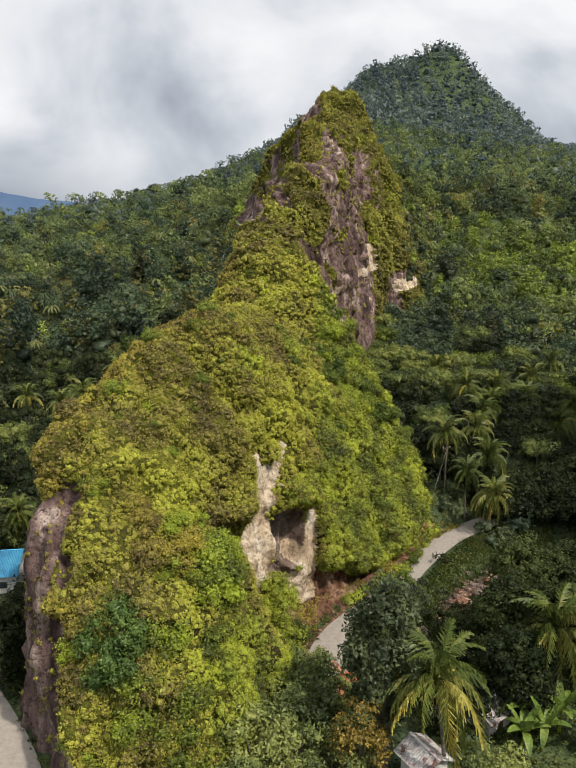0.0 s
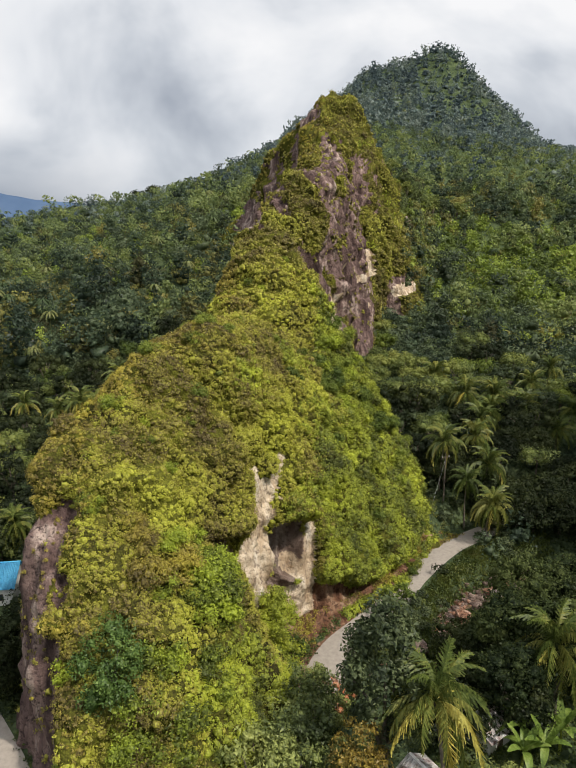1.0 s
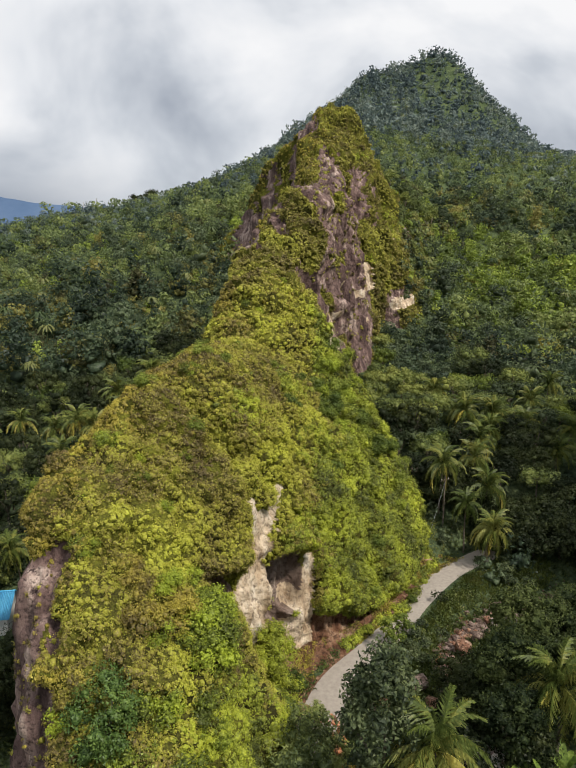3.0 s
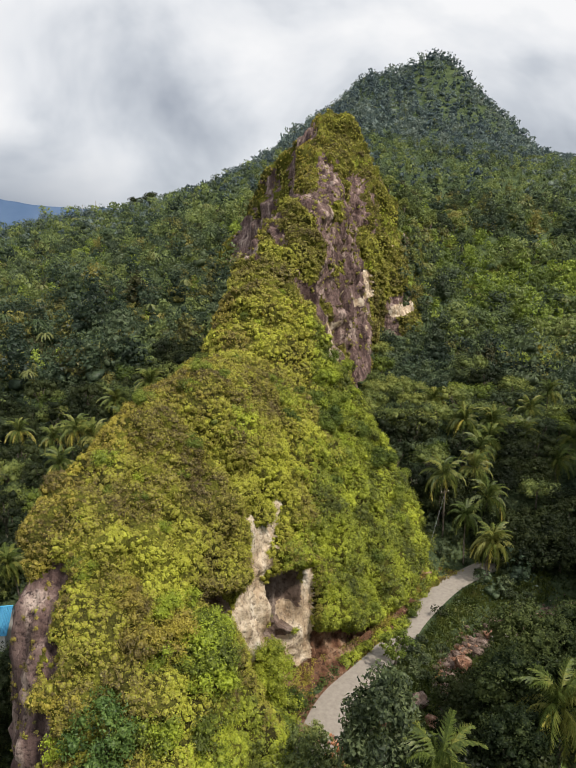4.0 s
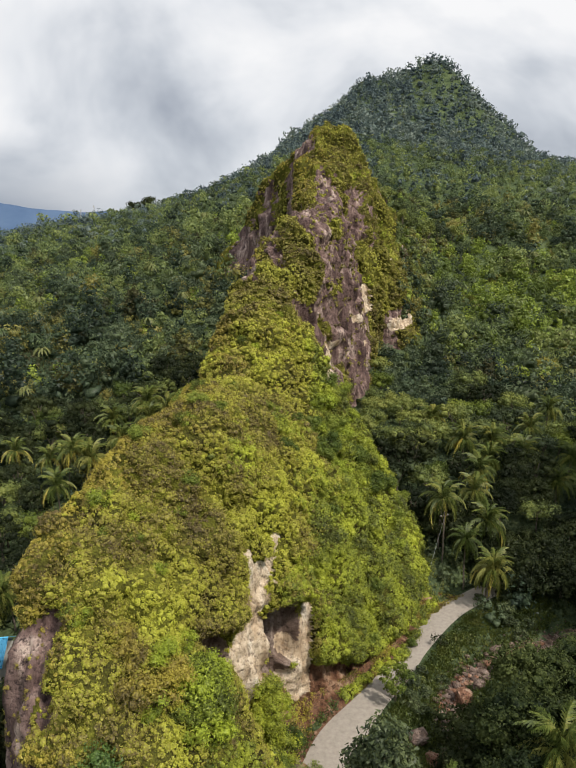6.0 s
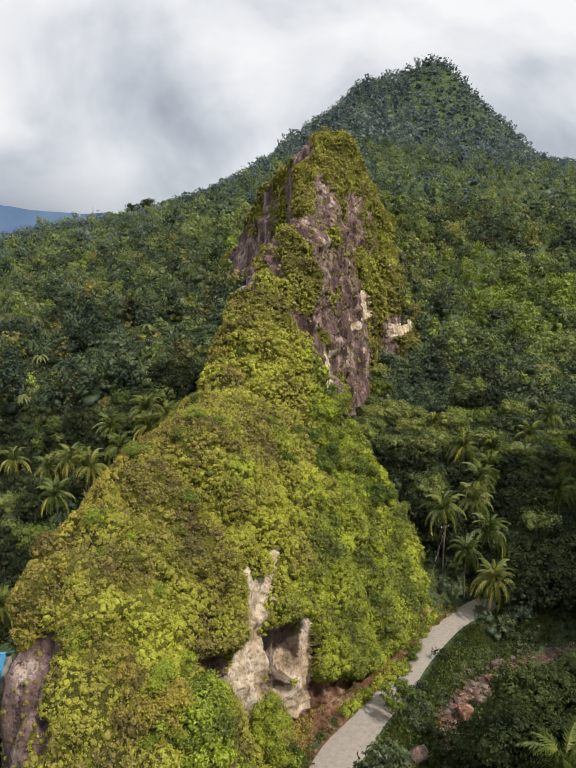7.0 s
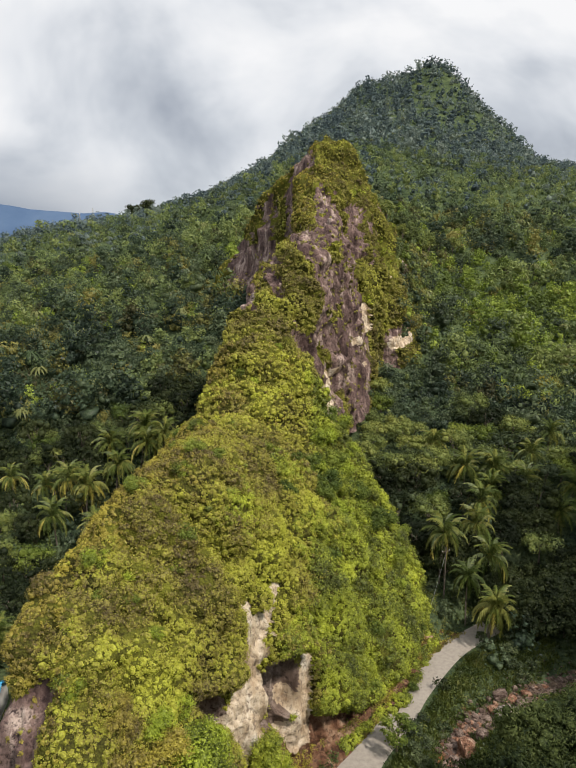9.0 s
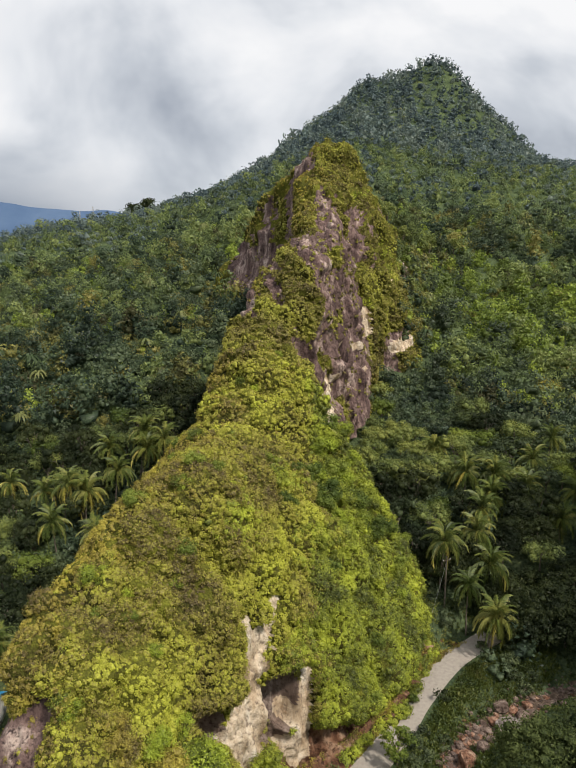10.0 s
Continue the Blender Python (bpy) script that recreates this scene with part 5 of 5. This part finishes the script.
tagged(new("low_growth", link("low_growth", v_, f_, leaf_material("low_growth_leaf", [(0.025, 0.04, 0.012), (0.055, 0.076, 0.018), (0.10, 0.125, 0.027), (0.145, 0.145, 0.04)], 0.12, 0.25, 0.25, "", 0.3))),
       "grass and low green weeds beside the road", "undergrowth", kind="stuff")

# ---- creek, boulders and banks ----
water_m, wn_, wl_, wp_ = material("creek_water")
wp_.inputs["Base Color"].default_value = (0.07, 0.032, 0.015, 1)
wp_.inputs["Roughness"].default_value = 0.08
ripple = noise_node(wn_, wl_, 1.2, 4.0)
wb = wn_.new("ShaderNodeBump")
wb.inputs["Strength"].default_value = 0.12
wl_.new(ripple.outputs[0], wb.inputs["Height"])
wl_.new(wb.outputs[0], wp_.inputs["Normal"])
wv, wf = ribbon(CREEK_LINE, 1.2, -2.1)
tagged(new("water", link("water", wv, wf, water_m, True)), "shallow rust-brown creek water among boulders", "water", kind="structure")
bv, bf = ribbon(CREEK_LINE, 1.7, 0.0, 13)
bz = land(bv[:, 0], bv[:, 1]) + 0.06 + 0.12 * fbm(bv, 1.3, 151, 3)
bv = np.stack([bv[:, 0], bv[:, 1], bz], -1)
tagged(new("creek_bank", link("creek_bank", bv, bf, earth, True)), "bare brown earth and gravel along the creek", "ground", kind="structure")


def stone_mesh(name, seed, flatten, mat, subdiv=2):
    bm = bmesh.new()
    bmesh.ops.create_icosphere(bm, subdivisions=subdiv, radius=1.0)
    p = np.array([v.co[:] for v in bm.verts])
    n = fbm(p + seed * 7.3, 1.1, seed, 3)
    q = p * (1 + 0.38 * n)[:, None]
    for ax in range(3):                       # broken flat faces
        for sgn in (-1, 1):
            lim = 0.62 + 0.3 * hash3(np.array([seed]), np.array([ax]), np.array([sgn]), 3)[0]
            over = sgn * q[:, ax] > lim
            q[over, ax] = sgn * (lim + 0.15 * (sgn * q[over, ax] - lim))
    q[:, 2] *= flatten
    for v, c in zip(bm.verts, q):
        v.co = c
    me = bpy.data.meshes.new(name)
    bm.to_mesh(me)
    bm.free()
    me.materials.append(mat)
    return me


rust_rock = rock_material("rust_rock", [(0.09, 0.042, 0.026), (0.23, 0.12, 0.075), (0.40, 0.28, 0.20)], (0.07, 0.032, 0.02), 0.9, 1.0)
STONES = [stone_mesh("boulder", i, f, rust_rock if i in (1, 4) else creek_rock) for i, f in enumerate((0.7, 0.55, 0.8, 0.45, 0.65))]


def boulder(mesh, x, y, size, turn, label):
    ob = tagged(new("boulder", mesh), label, "rock", "creek boulders")
    ob.matrix_basis = pose(x, y, height_at(x, y) + 0.28 * size, rng.uniform(-12, 12), rng.uniform(-12, 12), turn) @ Matrix.Diagonal((size, size * rng.uniform(0.7, 1.0), size, 1))
    return ob


BIG = [(34.2, 92.6, 1.5), (36.2, 92.4, 1.1), (37.2, 90.6, 1.5), (35.4, 90.6, 1.0), (32.4, 90.2, 1.0), (38.6, 91.4, 1.1), (26.4, 82.2, 1.9), (28.6, 83.6, 1.2), (17.6, 74.0, 1.6), (19.0, 72.0, 1.3), (10.4, 69.0, 1.2), (12.5, 70.0, 1.0), (30.3, 85.0, 1.0), (15.6, 72.3, 1.1), (38.6, 93.0, 1.0), (24.6, 80.6, 1.1)]
for i, (px_, py_, r) in enumerate(BIG):
    boulder(STONES[i % 5], px_, py_, r, 47 * i, "large pinkish-grey boulder lying in the creek bed")
slab = tagged(new("boulder", stone_mesh("boulder", 11, 0.32, rock_grey)), "large flat grey slab of rock in the creek bed", "rock", "creek boulders")
slab.matrix_basis = pose(34.2, 88.4, height_at(34.2, 88.4) + 0.6, 8, -3, 4) @ Matrix.Diagonal((2.9, 1.8, 2.2, 1))
for i in range(290):
    c = CREEK_LINE[int(rng.integers(36, 66) if i < 210 else rng.integers(66, 105))]
    px_, py_ = c + rng.normal(0, 1.15, 2)
    if line_distance(np.array([px_]), np.array([py_]), ROAD_LINE)[0] > 4.5:
        boulder(STONES[i % 5], px_, py_, float(rng.uniform(0.2, 0.62)), rng.uniform(0, 360), "pinkish-brown stone in the creek bed")
kx, ky = CREEK_LINE[rng.integers(30, 110, 1300)].T + rng.normal(0, 1.05, (2, 1300))
kz = land(kx, ky) + 0.08
sm = bmesh.new()
bmesh.ops.create_icosphere(sm, subdivisions=1, radius=0.17)
pv = np.array([v.co[:] for v in sm.verts]) * np.array([1.2, 0.9, 0.7])
pf = np.array([[v.index for v in f.verts] for f in sm.faces])
sm.free()
pf = pf[:, :3]
stuff_of([(pv, pf, 0)], kx, ky, kz, np.full(len(kx), 0.9), "creek_gravel", [creek_rock], "pinkish-brown stones and gravel in the creek bed", "gravel")

# orange laterite rubble at the road edge
laterite = rock_material("laterite", [(0.18, 0.06, 0.025), (0.32, 0.12, 0.05), (0.44, 0.26, 0.16)], (0.18, 0.06, 0.025), 0.9, 1.0)
for i in range(22):
    me = stone_mesh("rubble_stone", 30 + i % 4, 0.5, laterite) if i < 4 else rub[i % 4]
    rub = [me] if i == 0 else (rub + [me] if i < 4 else rub)
    ob = tagged(new("rubble_stone", me), "orange laterite stone in a heap beside the road", "stone", "laterite rubble")
    px_, py_, r = 6.3 + rng.normal(0, 0.9), 64.0 + rng.normal(0, 1.6), rng.uniform(0.28, 0.62)
    ob.matrix_basis = pose(px_, py_, height_at(px_, py_) + 0.25 * r + 0.1, 0, 0, rng.uniform(0, 360)) @ Matrix.Diagonal((r * 1.3, r, r, 1))

for i in range(26):
    ob = tagged(new("rubble_stone", rub[i % 4]), "rust-orange stone in the creek pool", "stone", "creek pool stones")
    px_, py_, r = 22.8 + rng.normal(0, 1.2), 78.5 + rng.normal(0, 2.2), rng.uniform(0.2, 0.55)
    ob.matrix_basis = pose(px_, py_, height_at(px_, py_) + 0.2 * r, 0, 0, rng.uniform(0, 360)) @ Matrix.Diagonal((r * 1.3, r, r, 1))

# broken stones where the concrete is worn away
for i, (px_, py_, r) in enumerate([(1.5, 69.2, 0.8), (2.5, 68.4, 0.95), (3.3, 67.5, 0.6), (1.9, 67.3, 0.55), (4.3, 66.9, 0.5), (0.9, 68.0, 0.6), (5.2, 66.4, 0.45), (2.9, 66.3, 0.5), (1.2, 66.2, 0.45), (6.0, 67.2, 0.4)]):
    ob = tagged(new("rubble_stone", rub[i % 4] if i % 3 == 2 else STONES[i % 5]), "pale broken stone at the worn road edge", "stone", "road edge rubble")
    ob.matrix_basis = pose(px_, py_, 0.1 + 0.2 * r, 0, 0, 53 * i) @ Matrix.Diagonal((r * 1.3, r, r * 0.8, 1))

# ---- houses ----


def part(name, bm, mat, parent, label=""):
    me = bpy.data.meshes.new(name)
    bm.to_mesh(me)
    bm.free()
    me.materials.append(mat)
    ob = new(name, me)
    ob.parent = parent
    if label:
        tagged(ob, label)
    return ob


def box(x0, y0, z0, x1, y1, z1, bevel=0.0):
    bm = bmesh.new()
    bmesh.ops.create_cube(bm, size=1.0, matrix=Matrix.Translation(((x0 + x1) / 2, (y0 + y1) / 2, (z0 + z1) / 2)) @ Matrix.Diagonal((x1 - x0, y1 - y0, z1 - z0, 1)))
    if bevel:
        bmesh.ops.bevel(bm, geom=bm.edges[:], offset=bevel, segments=1, affect="EDGES")
    return bm


def sheet_roof(x0, x1, y_eave, z_eave, y_ridge, z_ridge, pitch=0.25):
    """One corrugated slope, with the ribs running from ridge to eave."""
    bm = bmesh.new()
    n = max(4, int((x1 - x0) / pitch) * 4)
    rows_ = []
    for u in (0, 0.5, 1):
        r = []
        for i in range(n + 1):
            q = i / n
            z = z_eave + (z_ridge - z_eave) * u + 0.035 * math.sin(q * (x1 - x0) / pitch * 2 * math.pi)
            r.append(bm.verts.new((x0 + (x1 - x0) * q, y_eave + (y_ridge - y_eave) * u, z)))
        rows_.append(r)
    for a, b in zip(rows_, rows_[1:]):
        for i in range(n):
            bm.faces.new((a[i], a[i + 1], b[i + 1], b[i]))
    bmesh.ops.solidify(bm, geom=bm.faces[:], thickness=0.02)
    return bm


wall_paint = rough_material("wall_paint", [(0.42, 0.40, 0.36), (0.55, 0.53, 0.49), (0.62, 0.60, 0.56)], 0.6, 0.85, 0.1, 10.0)
blue_sheet = rough_material("blue_sheet", [(0.03, 0.20, 0.36), (0.05, 0.30, 0.50), (0.08, 0.36, 0.55)], 0.5, 0.45, 0.05, 10.0)
white_sheet = rough_material("white_sheet", [(0.22, 0.11, 0.09), (0.62, 0.56, 0.54), (0.72, 0.69, 0.67)], 0.9, 0.5, 0.05, 10.0, 0.36, 0.55)
dark_glass, dn_, dl_, dp_ = material("dark_glass")
dp_.inputs["Base Color"].default_value, dp_.inputs["Roughness"].default_value = (0.02, 0.025, 0.03, 1), 0.1
wood_dark = rough_material("wood_dark", [(0.06, 0.045, 0.03), (0.13, 0.10, 0.07)], 3.0, 0.8, 0.2, 12.0)


def house(label, wide, deep, eave, ridge, roof_mat, x, y, turn):
    root = tagged(new("house"), label, "house")
    part("wall", box(-wide / 2, -deep / 2, -1.0, wide / 2, deep / 2, eave - 0.05), wall_paint, root)
    for s in (-1, 1):
        part("roof_slope", sheet_roof(-wide / 2 - 0.5, wide / 2 + 0.5, s * (deep / 2 + 0.6), eave - 0.1, 0, ridge), roof_mat, root)
        g = bmesh.new()
        gv = [g.verts.new(c) for c in ((s * wide / 2, -deep / 2, eave - 0.05), (s * wide / 2, deep / 2, eave - 0.05), (s * wide / 2, 0, ridge - 0.15))]
        g.faces.new(gv)
        bmesh.ops.solidify(g, geom=g.faces[:], thickness=0.1)
        part("gable", g, wall_paint, root)
    part("ridge_cap", box(-wide / 2 - 0.5, -0.15, ridge - 0.02, wide / 2 + 0.5, 0.15, ridge + 0.05), roof_mat, root)
    for q in (-0.28, 0.28):
        w = part("window", box(q * wide - 0.55, -deep / 2 - 0.06, 1.0, q * wide + 0.55, -deep / 2 + 0.02, 2.1), wood_dark, root)
        part("pane", box(q * wide - 0.47, -deep / 2 - 0.075, 1.08, q * wide + 0.47, -deep / 2 - 0.05, 2.02), dark_glass, w)
    part("door", box(-0.45, -deep / 2 - 0.06, 0.0, 0.45, -deep / 2 + 0.02, 2.05), wood_dark, root)
    root.matrix_basis = pose(x, y, height_at(x, y), 0, 0, turn)
    return root


house("pale house with a bright blue corrugated roof behind the ridge", 9.0, 7.0, 3.2, 5.6, blue_sheet, -47.0, 89.5, 8)
house("small house with a rusty white corrugated roof under palms", 3.1, 2.9, 4.6, 5.6, white_sheet, 12.8, 49.2, -58)
house("small house with a white corrugated roof among banana plants", 3.6, 3.0, 2.0, 2.8, white_sheet, 21.9, 58.2, 35)

# ---- banana plants ----
banana_leaf = leaf_material("banana_leaf", [(0.09, 0.14, 0.03), (0.16, 0.23, 0.04), (0.24, 0.30, 0.08)], 0.5, 0.3, 0.35)


def paddle(length, width, droop):
    """A banana leaf along +x: two half blades folded along the rib, drooping at the tip."""
    t = np.linspace(0, 1, 8)
    rib = np.stack([length * t * (1 - 0.2 * droop * t), 0 * t, length * (0.55 * t - droop * 0.75 * t ** 2)], -1)
    w = width * np.sin(np.pi * np.clip(t * 0.92 + 0.05, 0, 1)) ** 0.6 / 2
    v = np.concatenate([rib + np.stack([0 * t, -w, 0.35 * w], -1), rib, rib + np.stack([0 * t, w, 0.35 * w], -1)])
    i = np.arange(7)
    f = np.concatenate([np.stack([i, i + 1, i + 9, i + 8], -1), np.stack([i + 8, i + 9, i + 17, i + 16], -1)])
    return v, f


PADDLES = [link("leaf", *paddle(2.8, 0.75, d), banana_leaf, True) for d in (0.25, 0.7, 1.1)]
banana_root = tagged(new("banana_plant"), "banana plant with broad arching green leaves", "banana plant", "banana plants")
st = new("stem", link("stem", *tube([(0, 0, -0.3), (0, 0, 1.2), (0.1, 0, 2.4)], [0.16, 0.14, 0.08], 7), bush_leaf, True))
st.parent = banana_root
for i in range(9):
    lf_ = new("leaf", PADDLES[min(2, i // 3)])
    lf_.parent = banana_root
    lf_.matrix_basis = pose(0.1, 0, 2.3, 0, -35 + 12 * (i // 3), 137.5 * i)
for i, (px_, py_) in enumerate([(26.2, 54.2), (28.8, 56.2), (25.0, 56.6), (31.5, 54.0)]):
    copy_thing(banana_root, pose(px_, py_, height_at(px_, py_), 0, 0, 80 * i) @ Matrix.Diagonal((1.1, 1.1, 1.2, 1)))
place(banana_root, 24.0, 54.0, None, 20, 1.15)

# ---- pole and masts ----
steel = rough_material("steel", [(0.30, 0.31, 0.32), (0.42, 0.43, 0.44)], 1.0, 0.5, 0.05)
pole_root = tagged(new("utility_pole"), "grey concrete utility pole beside the bend of the road", "pole")
pl = new("pole", link("pole", *tube([(0, 0, -1), (0, 0, 5), (0, 0, 10.5)], [0.17, 0.14, 0.1], 10), bark, True))
pl.parent = pole_root
part("crossarm", box(-0.9, -0.06, 9.6, 0.9, 0.06, 9.74, 0.01), wood_dark, pole_root)
for q in (-0.8, 0, 0.8):
    ins = new("insulator", link("insulator", *tube([(q, 0, 9.74), (q, 0, 9.85), (q, 0, 9.98)], [0.06, 0.09, 0.04], 8), wall_paint, True))
    ins.parent = pole_root
wire = new("stay_wire", link("stay_wire", *tube([(0, 0, 9.3), (-2.0, -0.6, 4.6), (-4.0, -1.2, 0.0)], [0.02, 0.02, 0.02], 4), steel))
wire.parent = pole_root
place(pole_root, 30.3, 112.4, None, 25)


def mast(height, half):
    """A lattice radio mast: three tapering legs, rings and crossed braces."""
    root = tagged(new("radio_mast"), "slender steel lattice radio mast on the far hilltop", "mast", "radio masts")
    corner = lambda k, z: np.array([math.cos(k * 2.094), math.sin(k * 2.094), 0]) * half * (1 - 0.75 * z / height) + np.array([0, 0, z])
    for k in range(3):
        lg = new("leg", link("leg", *tube([corner(k, 0), corner(k, height)], [0.28, 0.18], 4), steel))
        lg.parent = root
    parts = []
    for j in range(10):
        z0, z1 = height * j / 10, height * (j + 1) / 10
        for k in range(3):
            parts.append(tube([corner(k, z0), corner(k + 1, z1)], [0.13, 0.13], 3))
            parts.append(tube([corner(k, z1), corner(k + 1, z1)], [0.13, 0.13], 3))
    br = new("bracing", link("bracing", *join(parts), steel))
    br.parent = root
    for z in (0.82, 0.93):
        ds = new("dish", link("dish", *tube([(0.4, -0.9, height * z), (0.4, -1.2, height * z), (0.4, -1.3, height * z)], [0.3, 1.1, 1.2], 10), wall_paint, True))
        ds.parent = root
    return root


for top_, px_, py_ in ((162, -406, 1290), (171, -382, 1300)):
    place(mast(top_ - height_at(px_, py_), 2.2), px_, py_)

# ---- far mountain under the cloud ----
bx = np.linspace(-3400, 600, 90)
crest = 455 * np.exp(-((bx + 2150) / 900) ** 2) + 270 * np.exp(-((bx + 950) / 560) ** 2)
crest = crest + 22 * fbm(np.stack([bx, 0 * bx, 0 * bx], -1), 400, 171, 3)
lv = np.linspace(0, 1, 12)[:, None]
bp = np.stack([np.repeat(bx[None], 12, 0), 3700 + 500 * lv + 0 * bx[None], -60 + (crest[None] + 60) * lv ** 0.8], -1)
bp[..., 2] += 14 * fbm(bp.reshape(-1, 3), 160, 181, 3).reshape(bp.shape[:2]) * lv
# the blue is air haze, put straight into the mountain's colour
haze_blue = rough_material("haze_blue", [(0.05, 0.085, 0.15), (0.062, 0.10, 0.17), (0.075, 0.115, 0.185)], 0.004, 1.0, 0.0)
tagged(new("backdrop", link("backdrop", bp.reshape(-1, 3), grid_faces(12, 90), haze_blue, True)), "distant mountain under low cloud, coloured in haze blue", "mountain", kind="structure")
